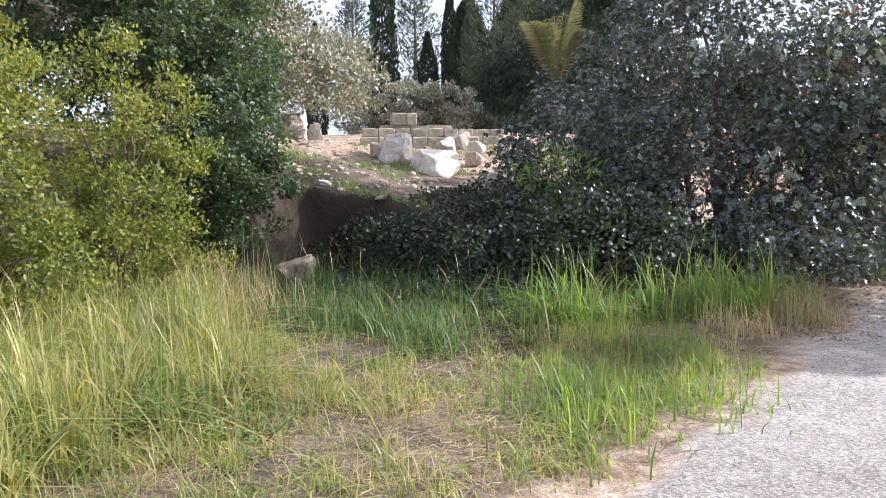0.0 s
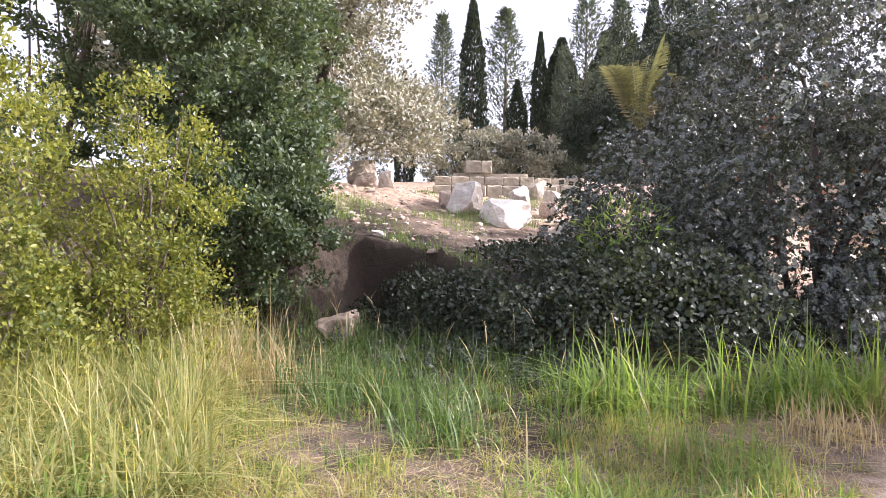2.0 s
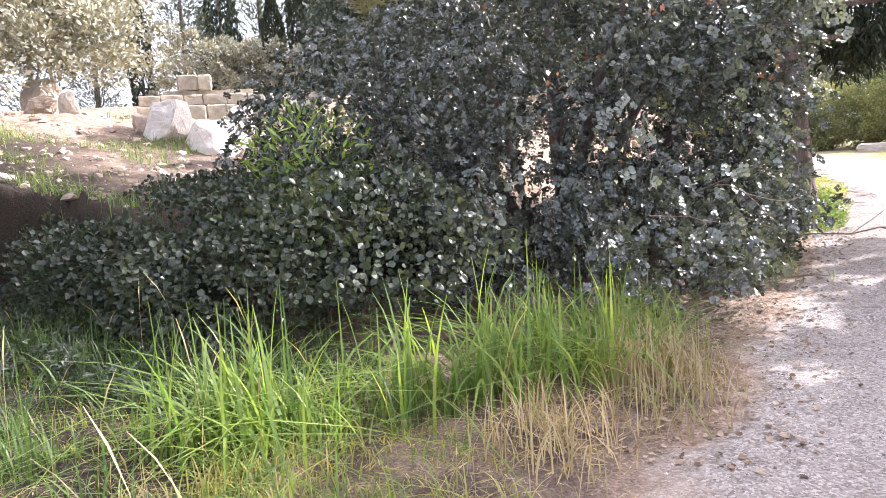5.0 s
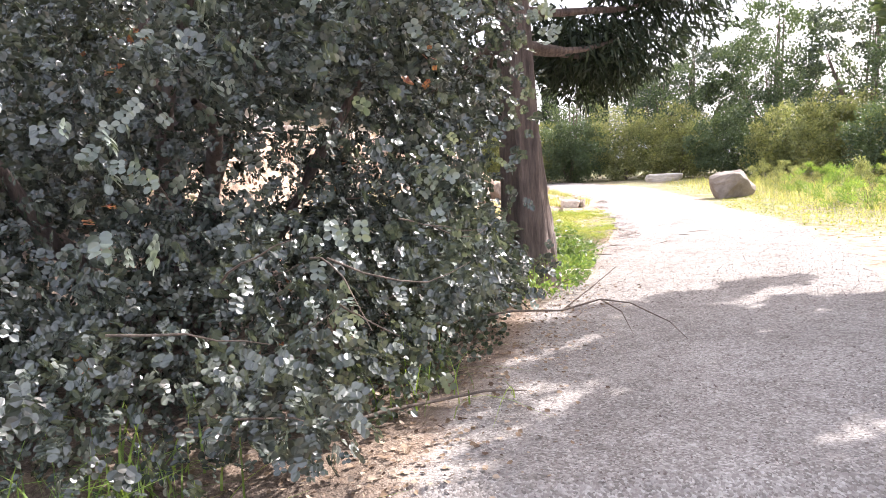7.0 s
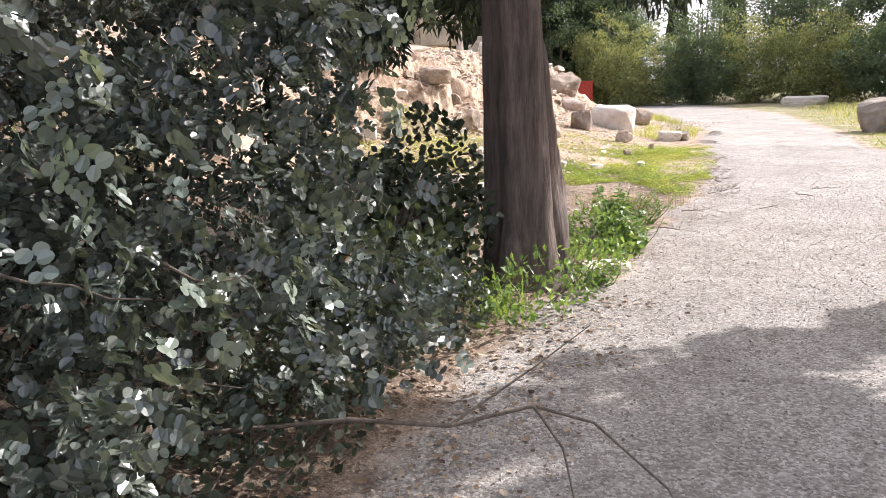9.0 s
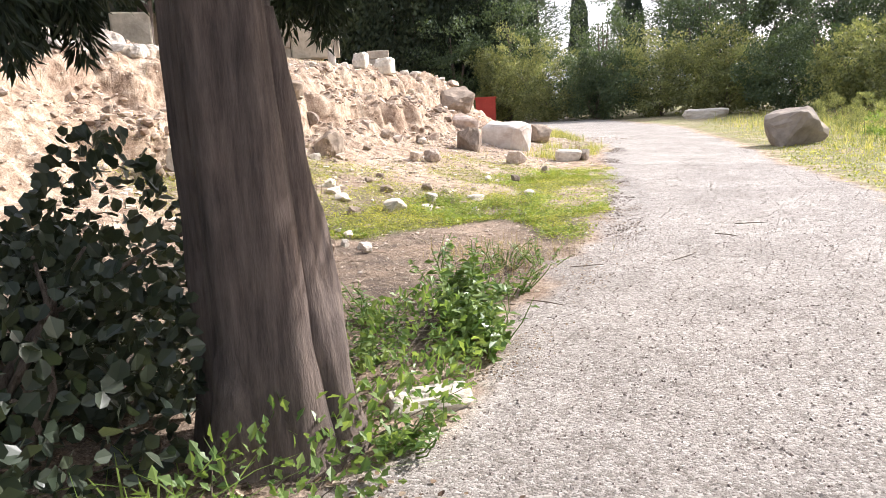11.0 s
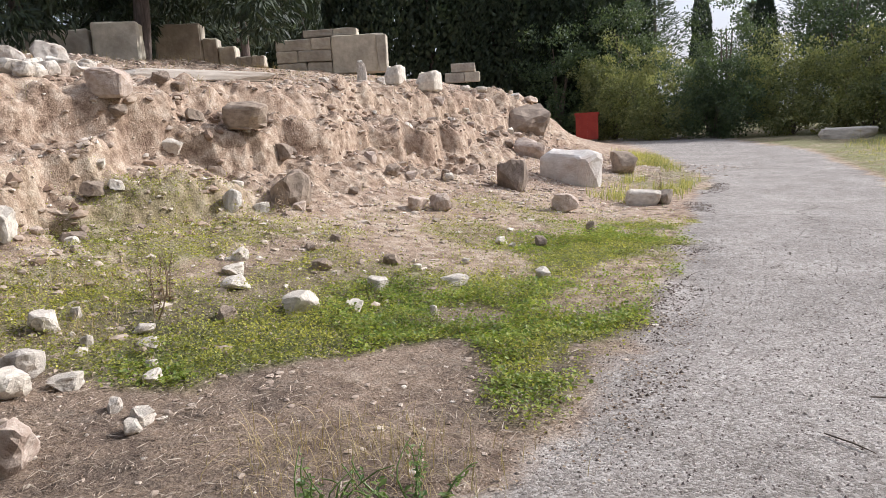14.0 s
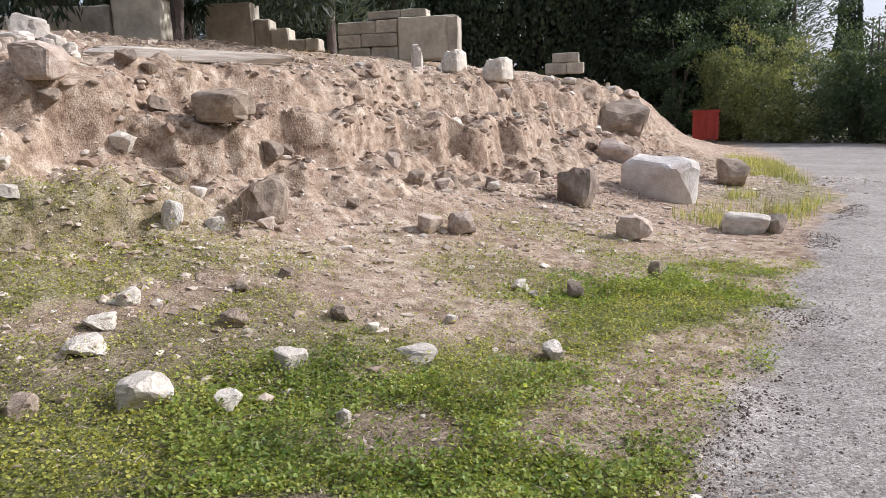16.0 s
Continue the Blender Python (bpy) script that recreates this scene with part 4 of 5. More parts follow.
# ---- the tree beside the path ----
def old_tree():
    x, y = -1.93, 2.56
    t = base_of("conifer_tree", x, y, 0.0, "old conifer with a thick grey fissured trunk", "tree")
    zs = np.array([-0.15, 0.0, 0.12, 0.3, 0.6, 1.0, 1.6, 2.3, 3.2, 4.4, 6.0, 8.0])
    rs = np.array([0.36, 0.33, 0.29, 0.262, 0.24, 0.228, 0.216, 0.205, 0.19, 0.165, 0.12, 0.05])
    sides = 40
    a = np.linspace(0, 2 * math.pi, sides, endpoint=False)
    zz = np.interp(np.linspace(0, 1, 90), np.linspace(0, 1, len(zs)), zs)
    rr = np.interp(zz, zs, rs)
    lobes = 0.22 * np.cos(2 * a + 0.5)[None] * np.exp(-np.maximum(zz, 0) * 0.35)[:, None] + 0.1 * np.cos(5 * a + 1 + 0.25 * zz[:, None])
    fis = 0.10 * np.abs(fbm(np.cos(a)[None] * 6, np.sin(a)[None] * 6, zz[:, None] * 0.7 + 40, 4)) + 0.05 * fbm(np.cos(a)[None] * 14, np.sin(a)[None] * 14, zz[:, None] * 2, 3)
    r = rr[:, None] * (1 + lobes - fis * 2.8)
    V = np.stack([r * np.cos(a), r * np.sin(a) , zz[:, None] + 0 * r], -1)
    V[..., 0] += 0.012 * zz[:, None] * -1
    i = np.arange(90 * sides).reshape(90, sides)
    j = np.roll(i, -1, 1)
    part_np("trunk", mesh_np("trunk", V.reshape(-1, 3), np.stack([i[:-1], j[:-1], j[1:], i[1:]], -1).reshape(-1, 4)), M_BARK, t, smooth=True)
    for dx, dy, top, r0 in ((0.2, 0.13, 1.9, 0.15), (-0.16, 0.2, 1.3, 0.12), (0.02, -0.2, 1.0, 0.11)):
        h = np.linspace(-0.15, top, 26)
        u = (h + 0.15) / (top + 0.15)
        v, f = tube(np.stack([dx * (1.15 - 0.6 * u), dy * (1.15 - 0.6 * u), h], -1), r0 * (1.25 - 0.75 * u) * (1 + 0.25 * np.exp(-h * 6).clip(0, 2)), 18, 0.3)
        part_np("buttress", mesh_np("buttress", v, f), M_BARK, t, smooth=True)
    ends = [(-2.2, 0.9, 3.0), (-1.4, 2.0, 2.9), (0.4, 2.6, 3.2), (-2.6, -0.8, 3.8), (1.4, 1.4, 4.2), (-0.5, 3.2, 3.6), (1.0, 1.9, 3.2), (1.6, 2.7, 3.8), (2.0, 3.3, 4.4), (0.5, 2.4, 3.1), (1.6, 2.2, 4.6), (2.2, 0.9, 5.4), (0.8, 3.2, 5.0), (1.2, 1.2, 6.0), (-1.8, 2.6, 4.6), (0.6, -0.8, 5.2), (-1.0, 0.5, 6.2), (-3.0, 2.0, 4.0)]
    blobs = []
    for e in ends:
        v, f = limb((0, 0, e[2] * 0.62 + 0.9), e, 0.06, 0.015, 0.15)
        part_np("branch", mesh_np("branch", v, f), M_BARK, t, smooth=True)
        blobs += [(e[0], e[1], e[2] - 0.25, 0.75, 0.75, 0.5), (e[0] * 0.7, e[1] * 0.7, e[2] * 0.95, 0.6, 0.6, 0.4)]
    hang = []
    for e, tip in (((-1.35, 0.2, 2.35), 1.76), ((-1.6, 0.5, 2.4), 1.8), ((-0.85, 2.05, 2.45), 1.95)):
        v, f = limb((0, 0, 3.2), e, 0.035, 0.008, 0.1)
        part_np("branch", mesh_np("branch", v, f), M_BARK, t, smooth=True)
        for k in range(6):
            low = tip + rng.uniform(0, 0.3)
            hang.append((e[0] + rng.normal() * 0.14, e[1] + rng.normal() * 0.14, (e[2] + low) / 2, 0.09, 0.09, (e[2] - low) / 2 + 0.03))
    P, d = in_blobs(hang, 5200, 0.8)
    D = np.stack([d[:, 0] * 0.7, d[:, 1] * 0.7, -1 + 0 * d[:, 0]], -1) + rng.normal(size=P.shape) * 0.4
    part_np("hanging_foliage", leaves("hanging_foliage", LANCE, P, D, rng.normal(size=P.shape), rng.uniform(0.05, 0.12, len(P))), M_CYPRESS, t, "dark drooping sprays")
    P, d = in_blobs(blobs, 36000, 0.8)
    D = np.stack([d[:, 0] * 0.6, d[:, 1] * 0.6, -0.8 + 0 * d[:, 0]], -1) + rng.normal(size=P.shape) * 0.45
    part_np("foliage", leaves("foliage", LANCE, P, D, rng.normal(size=P.shape), rng.uniform(0.1, 0.2, len(P))), M_CYPRESS, t)


old_tree()


def wide_tree(name, x, y, h, r, n, size, material, label, droop=0.0, lift=0.3, z=None, skirt=0, arms=9):
    blobs = []
    gz = float(height(np.array([x]), np.array([y]))[0]) if z is None else z
    t = base_of(name, x, y, gz - 0.05, label, "tree")
    pieces = [limb((0, 0, -0.1), (0.1, 0.1, h * 0.45), 0.2, 0.13, 0.1, wobble=0.15)]
    for k in range(arms):
        a = k * 2.4
        e = (math.cos(a) * r * rng.uniform(0.4, 0.8), math.sin(a) * r * rng.uniform(0.4, 0.8), h * rng.uniform(lift + 0.25, 0.9))
        pieces.append(limb((0.1, 0.1, h * 0.35), e, 0.1, 0.02, 0.25))
        q = r * rng.uniform(0.38, 0.6)
        blobs.append((*e, q, q, q * 0.75))
    for k in range(skirt):
        a = k * 6.283 / skirt + 0.4
        blobs.append((math.cos(a) * r * 0.75, math.sin(a) * r * 0.75, h * (0.2 + 0.08 * (k % 3)), r * 0.36, r * 0.36, h * 0.14))
    v, f = join(pieces)
    part_np("trunk", mesh_np("trunk", v, f), M_BARK, t, smooth=True)
    P, d = in_clumps(blobs, n, r * 0.16, 90, 0.8)
    D = d * 0.6 + rng.normal(size=P.shape) * 0.6 + [0, 0, 0.3 - droop]
    part_np("crown", leaves("crown", LANCE if droop else KITE, P, D, d + rng.normal(size=P.shape), rng.uniform(0.7, 1.3, n) * size), material, t)
    return t


wide_tree("drooping_tree", -12.6, 12.8, 6.5, 3.0, 26000, 0.22, M_CYPRESS, "dark tree with drooping branches over the ruins", 1.0, 0.0, skirt=9)
wide_tree("drooping_tree", -15.8, 12.0, 7.5, 3.2, 22000, 0.24, M_CYPRESS, "dark tree with drooping branches behind the ruins", 1.0, -0.05, skirt=8)
wide_tree("shade_tree", 4.3, 1.6, 9.3, 1.55, 17000, 0.2, M_SHRUB_DARK, "tall leafy tree standing beside the path", 0.0, 0.0, arms=18)
wide_tree("shade_tree", 4.4, 4.8, 6.2, 1.7, 9500, 0.19, M_SHRUB_DARK, "small open leafy tree on the verge of the path", 0.0, 0.22, arms=11)
wide_tree("shade_tree", 5.4, 2.7, 7.2, 1.7, 14000, 0.2, M_SHRUB_DARK, "leafy tree standing beyond the verge of the path", 0.0, 0.1, arms=12)
wide_tree("olive_tree", -17.2, -1.6, 7.5, 3.4, 46000, 0.13, M_OLIVE, "silvery grey-green olive tree above the hollow", 0.0, -0.05, skirt=7)
wide_tree("olive_tree", -19.4, -4.2, 8.5, 3.4, 24000, 0.15, M_OLIVE, "pale olive tree behind the shrubs", 0.0, -0.05, skirt=7)
bush("olive_bush", -19.5, 5.4, [(0, 0, 1.2, 1.6, 1.3, 1.2), (1.2, 0.8, 1.0, 1.2, 1.1, 1.0)], 7000, 0.13, M_OLIVE, "low grey olive bush behind the stone platform", clump=0.3)
bush("olive_bush", -17.6, 7.2, [(0, 0, 1.0, 1.3, 1.1, 1.0)], 5000, 0.12, M_OLIVE, "low grey olive bush beside the stone platform", clump=0.3)

# ---- the carob beside the path ----
def sprigs(P, D, size, pairs=4):
    """Pinnate leaves: pairs of round leaflets along a bent stalk."""
    n = len(P)
    D = unit(D)
    S = unit(np.cross(D, rng.normal(size=(n, 3))))
    N = unit(np.cross(S, D))
    N = N * np.sign(N[:, 2:3] + 1e-6)
    out = []
    for k in range(pairs):
        c = P + D * (size * (0.35 + 0.62 * k))[:, None] - np.array([0, 0, 1.0]) * (size * 0.06 * k * k)[:, None]
        for s in (-1, 1):
            out.append((c, S * s + D * 0.35 + rng.normal(size=(n, 3)) * 0.12, N + rng.normal(size=(n, 3)) * 0.3, size * rng.uniform(0.85, 1.15, n)))
    return [np.concatenate([o[i] for o in out]) for i in range(4)]


def clear_of_walk(P):
    """Keeps the air over the path free."""
    return (P[:, 0] < -0.85 - 0.25 * np.maximum(0, 1.2 - P[:, 2])) | ((P[:, 2] > 2.1) & (P[:, 0] < -0.55))


def carob():
    x, y = -4.0, -1.2
    t = base_of("carob_tree", x, y, 0.1, "dense dark carob with glossy round leaflets, reaching over the path", "tree")
    pieces = []
    for e in [(-0.5, 0.3, 4.2), (1.2, -0.6, 3.0), (0.9, 1.2, 3.4), (-1.6, -1.2, 2.4), (1.6, -1.4, 1.8), (-0.8, 1.8, 3.0), (1.9, 0.3, 2.3), (0.2, -1.9, 2.2)]:
        pieces.append(limb((rng.normal() * 0.15, rng.normal() * 0.15, -0.15), e, 0.1, 0.02, 0.25))
    v, f = join(pieces)
    part_np("trunk", mesh_np("trunk", v, f), M_BARK, t, smooth=True)
    blobs = [(0.0, 0.4, 3.0, 2.1, 2.3, 2.4), (0.9, -1.0, 1.7, 1.45, 1.3, 1.4), (1.35, 0.1, 1.5, 1.15, 1.4, 1.3), (1.6, 0.5, 2.9, 1.2, 1.3, 0.9), (-1.5, -1.7, 1.4, 1.5, 1.4, 1.5), (-0.2, -1.7, 1.2, 1.5, 1.2, 1.2), (1.7, -0.6, 0.55, 0.95, 1.2, 0.5), (1.9, 1.0, 0.45, 0.7, 1.1, 0.45), (1.6, 1.1, 1.2, 0.7, 0.9, 0.6), (-0.6, 0.6, 4.6, 1.6, 1.6, 1.4), (-2.2, -0.4, 1.9, 1.4, 1.4, 1.5), (-0.9, 1.0, 5.9, 1.7, 1.8, 1.4), (1.1, -1.2, 3.9, 1.3, 1.2, 1.2), (2.1, 1.3, 2.4, 0.6, 0.7, 0.7), (2.5, 0.9, 3.5, 1.0, 1.1, 0.7), (0.9, -2.1, 0.35, 1.4, 0.85, 0.45), (1.6, -1.6, 0.35, 1.0, 0.9, 0.4), (-0.5, -2.6, 0.3, 1.3, 0.8, 0.4)]
    P, d = in_clumps(blobs, 22000, 0.4, 60, 0.5)
    low = [b for b in blobs if b[0] > 1.2 or b[1] < -1.5]
    P2, d2 = in_blobs(low, 7000, 0.5)
    P3, d3 = in_blobs(blobs, 7500, 0.7)
    P, d = np.concatenate([P, P2, P3]), np.concatenate([d, d2, d3])
    k = clear_of_walk(P + [x, y, 0.1]) & (P[:, 2] > 0.05)
    P, d = P[k], d[k]
    Q = sprigs(P, d * 0.8 + rng.normal(size=P.shape) * 0.6 + [0.25, 0, -0.25], rng.uniform(0.024, 0.05, len(P)), 3)
    k = clear_of_walk(Q[0] + [x, y, 0.1]) & (Q[0][:, 2] > 0.0)
    near = k & (Q[0][:, 0] > 1.9) & (Q[0][:, 1] < 1.6) & (Q[0][:, 2] < 2.4)
    part_np("foliage", leaves("foliage", ROUND, *[q[k & ~near] for q in Q]), M_CAROB, t)
    part_np("path_side_foliage", leaves("path_side_foliage", DISC, *[q[near] for q in Q]), M_CAROB, t)

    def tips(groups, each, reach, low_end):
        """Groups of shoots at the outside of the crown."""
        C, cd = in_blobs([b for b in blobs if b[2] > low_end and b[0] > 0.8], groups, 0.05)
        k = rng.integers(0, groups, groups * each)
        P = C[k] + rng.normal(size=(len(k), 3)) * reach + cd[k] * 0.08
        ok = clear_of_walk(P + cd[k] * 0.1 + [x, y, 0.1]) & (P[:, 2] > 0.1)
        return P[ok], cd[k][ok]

    P, d = tips(48, 5, [0.08, 0.08, 0.07], 1.0)
    Q = sprigs(P, d + rng.normal(size=P.shape) * 0.4, rng.uniform(0.016, 0.03, len(P)), 3)
    part_np("young_foliage", leaves("young_foliage", DISC, *Q), M_YOUNG, t, "reddish orange young leaves")
    # outer sprays on the path side, in the leaf colour with painted sunlight
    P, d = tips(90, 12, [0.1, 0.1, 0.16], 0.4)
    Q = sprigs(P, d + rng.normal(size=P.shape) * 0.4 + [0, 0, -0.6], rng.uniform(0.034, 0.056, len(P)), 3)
    part_np("outer_leaves", leaves("outer_leaves", DISC, *Q), M_CAROB_LIT, t, "glossy outer leaves, sunlight put into their paler colour")
    for k in range(26):
        a = np.array([rng.uniform(1.2, 2.3), rng.uniform(-2.4, 1.4), rng.uniform(0.15, 1.3)])
        b = a + [rng.uniform(0.2, 0.7), rng.uniform(-0.5, 0.5), rng.uniform(-0.3, 0.3)]
        b[2] = max(b[2], 0.06)
        v, f = limb(a, b, 0.007, 0.002, 0.06, 6, 5)
        if clear_of_walk(v + [x, y, 0.1]).all():
            part_np("twig", mesh_np("twig", v, f), M_TWIG, t, "thin bare brown twig", smooth=True)


carob()
twig = tube([(-1.9, -0.75, 0.3), (-1.3, -0.45, 0.36), (-0.95, -0.3, 0.34), (-0.68, -0.12, 0.4), (-0.45, -0.1, 0.37), (-0.15, -0.24, 0.26), (-0.02, -0.36, 0.16)], [0.01, 0.009, 0.008, 0.007, 0.005, 0.004, 0.002], 6)
twig2 = tube([(-0.68, -0.12, 0.4), (-0.5, -0.28, 0.34), (-0.4, -0.42, 0.2)], [0.006, 0.005, 0.002], 5)
twig3 = tube([(-0.95, -0.3, 0.34), (-0.75, 0.05, 0.48), (-0.6, 0.3, 0.6)], [0.006, 0.004, 0.002], 5)
thing("branch", mesh_np("branch", *join([twig, twig2, twig3])), M_TWIG, "bare dead branch reaching over the gravel", "branch", smooth=True)
twig = tube([(-2.2, -2.9, 0.06), (-1.6, -2.2, 0.14), (-1.15, -1.7, 0.13), (-0.95, -1.5, 0.08)], [0.012, 0.011, 0.008, 0.003], 6)
thing("branch", mesh_np("branch", *twig), M_TWIG, "thin dead branch on the litter", "branch", smooth=True)

bush("bramble", -6.6, -3.3, [(0, 0, 0.2, 1.9, 1.3, 0.45), (1.5, -0.9, 0.25, 1.4, 1.0, 0.45), (-1.0, -0.5, 0.2, 1.0, 0.8, 0.4), (1.2, -1.9, -0.3, 1.3, 0.9, 0.4), (-0.3, -1.9, -0.3, 1.4, 0.8, 0.45), (2.4, -1.4, 0.0, 1.2, 0.9, 0.5)], 21000, 0.06, M_BRAMBLE, "dark creeping bramble filling the hollow's edge", shape=ROUND)
bush("evergreen_bush", -7.3, 1.3, [(0, 0, 1.7, 1.15, 1.2, 1.6), (0.8, -0.9, 1.2, 1.2, 1.0, 1.2), (-0.3, 0.9, 2.0, 1.0, 1.0, 1.4), (0.5, 0.2, 2.9, 0.9, 0.9, 1.0)], 26000, 0.075, M_CAROB, "dense dark evergreen bush beside the carob", clump=0.25, shape=ROUND)
bush("dark_shrub", -9.9, -6.4, [(0, 0, 0.6, 0.6, 0.5, 0.7), (0.4, -0.3, 0.3, 0.5, 0.5, 0.4)], 4200, 0.07, M_SHRUB_DARK, "low dark shrub at the hollow's corner", clump=0.2)
bush("ivy", -8.6, -5.3, [(0.6, 0.1, 0.5, 0.9, 0.35, 0.5), (1.6, 0.2, 0.5, 0.9, 0.45, 0.6), (-0.6, -0.3, 0.15, 0.6, 0.35, 0.35), (0.2, -0.5, 0.1, 1.4, 0.5, 0.25)], 5200, 0.06, M_BRAMBLE, "dark ivy creeping over the hollow's earth face", shape=ROUND, category="ivy", stem=0.012)
bush("bramble", -2.7, 1.7, [(0, 0, 0.4, 0.75, 0.9, 0.45), (-0.7, 0.8, 0.45, 0.7, 0.7, 0.5), (0.35, -0.7, 0.3, 0.5, 0.6, 0.35), (-0.1, 0.9, 0.6, 0.5, 0.35, 0.65)], 5500, 0.075, M_BRAMBLE, "dark bramble round the foot of the old tree", shape=ROUND)
bush("bramble", -1.85, -0.7, [(0, 0, 0.1, 0.42, 0.9, 0.2), (-0.2, 1.0, 0.15, 0.4, 0.6, 0.25), (0.0, -1.2, 0.1, 0.4, 0.7, 0.18), (-0.1, 1.9, 0.12, 0.35, 0.6, 0.2)], 4200, 0.045, M_BRAMBLE, "low dark bramble trailing along the litter", shape=ROUND, stem=0.006)
bush("low_weeds", -1.55, 2.1, [(0, 0, 0.12, 0.3, 0.8, 0.2), (0.05, 0.9, 0.1, 0.3, 0.5, 0.18), (-0.15, 1.6, 0.15, 0.35, 0.5, 0.25)], 1500, 0.06, M_HERB, "low green weeds at the gravel's edge", shape=TOOTHED, category="plant", stem=0.006)
bush("leafy_sapling", -5.0, -4.4, [(0, 0, 1.5, 0.55, 0.5, 0.45), (0.15, 0.1, 1.0, 0.5, 0.45, 0.3)], 900, 0.12, M_GRASS_LUSH, "bright green feathery sapling in front of the carob", shape=LANCE, category="sapling", stem=0.012)

for k, (x, y, h) in enumerate([(3.6, 13.0, 0.8), (4.2, 16.0, 1.0), (3.4, 19.5, 0.9), (3.0, 24.0, 1.1), (4.6, 21.5, 1.2), (2.6, 28.0, 1.0), (5.4, 17.5, 1.3), (5.6, 13.5, 1.1)]):
    bush("verge_weed", x, y, [(0, 0, h * 0.5, 0.8, 0.8, h * 0.5), (0.7, 0.5, h * 0.4, 0.6, 0.6, h * 0.4), (-0.5, 0.8, h * 0.35, 0.6, 0.7, h * 0.35)], 2600, 0.09, (M_GRASS_LUSH, M_BUSH)[k % 2], "tall green weeds on the far verge", "weeds on the verge", shape=LANCE, category="weeds", up=1.0, clump=0.18, stem=0.008)

# ---- shrubs left of the hollow ----
bush("dark_shrub", -8.9, -7.7, [(0, 0, 0.8, 1.0, 0.8, 1.0), (-0.5, 0.2, 1.8, 1.0, 0.8, 1.1), (0.4, 0.5, 0.4, 0.8, 0.6, 0.6)], 17000, 0.075, M_SHRUB_DARK, "low dark green shrub beside the hollow", clump=0.22)
bush("sunlit_shrub", -7.5, -9.6, [(0, 0, 1.7, 0.9, 0.8, 1.4), (-0.6, -0.6, 1.2, 0.9, 0.8, 1.2), (0.4, 0.3, 2.4, 0.5, 0.5, 0.8), (-0.2, 0.2, 0.7, 1.1, 0.9, 0.7), (-1.4, -0.8, 2.2, 0.8, 0.7, 1.4), (0.3, 0.4, 0.45, 0.9, 0.7, 0.5), (-0.9, 0.5, 1.4, 0.8, 0.7, 1.3), (0.5, -0.3, 0.9, 0.7, 0.8, 0.8), (0.5, 0.4, 1.3, 0.5, 0.6, 0.7)], 30000, 0.055, M_SHRUB, "sunlit yellow-green shrub with small leaves", clump=0.24)
bush("sunlit_shrub", -6.7, -11.2, [(0, 0, 1.5, 0.8, 0.7, 1.5), (-0.3, 0.2, 2.8, 0.7, 0.6, 1.0), (0.2, 0.4, 0.6, 0.7, 0.7, 0.6)], 13000, 0.06, M_SHRUB, "bright yellow-green shrub beside the tall grass", clump=0.24)
bush("dark_shrub", -10.5, -7.5, [(0, 0, 2.2, 1.7, 1.5, 2.2), (0.9, 0.2, 1.2, 1.2, 0.9, 1.2), (1.3, 0.1, 0.6, 1.2, 0.8, 0.9), (-0.6, -0.8, 3.6, 1.7, 1.5, 2.0), (0.3, 0.4, 3.8, 1.3, 1.2, 1.7)], 50000, 0.09, M_SHRUB_DARK, "tall dark green shrub at the edge of the hollow", clump=0.28)
bush("dark_shrub", -12.4, -9.4, [(-0.4, 1.0, 4.8, 1.6, 1.6, 1.8), (0, 0, 3.0, 2.0, 1.7, 2.9), (1.0, 0.8, 4.6, 1.4, 1.4, 1.6)], 26000, 0.1, M_SHRUB_DARK, "tall dark green shrub behind the sunlit shrub", clump=0.3)
bush("dark_shrub", -12.2, -5.6, [(0, 0, 2.2, 1.3, 1.2, 1.8), (0.7, -0.6, 3.4, 1.2, 1.1, 1.5)], 14000, 0.09, M_SHRUB_DARK, "dark green shrub on the hollow's rim", clump=0.28)

# ---- palm ----
def palm(x, y, h):
    z = float(height(np.array([x]), np.array([y]))[0])
    t = base_of("palm", x, y, z - 0.05, "young palm with yellowish feathery fronds", "palm")
    v, f = tube([(0, 0, 0), (0.05, 0, h * 0.5), (0, 0, h)], [0.16, 0.14, 0.1], 9, 0.2)
    part_np("trunk", mesh_np("trunk", v, f), M_BARK, t, smooth=True)
    for k in range(16):
        a, up = k * 2.4, 0.95 + 0.5 * ((k * 0.618) % 1)
        s = np.linspace(0, 1, 26)[1:]
        L = 1.9
        way = np.array([math.cos(a), math.sin(a), 0])
        C = np.array([0, 0, h]) + way * (L * s * (1.15 - 0.6 * up))[:, None] + np.array([0, 0, 1.0]) * (L * (s * up * 1.2 - 0.55 * s ** 2.2))[:, None]
        side = np.array([-math.sin(a), math.cos(a), 0])
        P = np.concatenate([C, C])
        D = np.concatenate([side + way * 0.7 + [0, 0, 0.15] + 0 * C, -side + way * 0.7 + [0, 0, 0.15] + 0 * C])
        sz = np.tile(0.42 * np.sin(np.clip(s, 0.05, 0.97) * math.pi) ** 0.6, 2)
        frond = part_np("frond", mesh_np("frond", *tube(C, np.linspace(0.018, 0.004, len(C)), 5)), M_PALM, t, smooth=True)
        part_np("leaflets", leaves("leaflets", LANCE, P, D, np.tile([[0, 0, 1.0]], (len(P), 1)) + 0.2, sz), M_PALM, frond)


palm(-9.4, 2.2, 2.2)

# ---- grass and herbs ----
def stuff(name, me, material, label, category):
    return thing(name, me, material, label, category, kind="stuff")


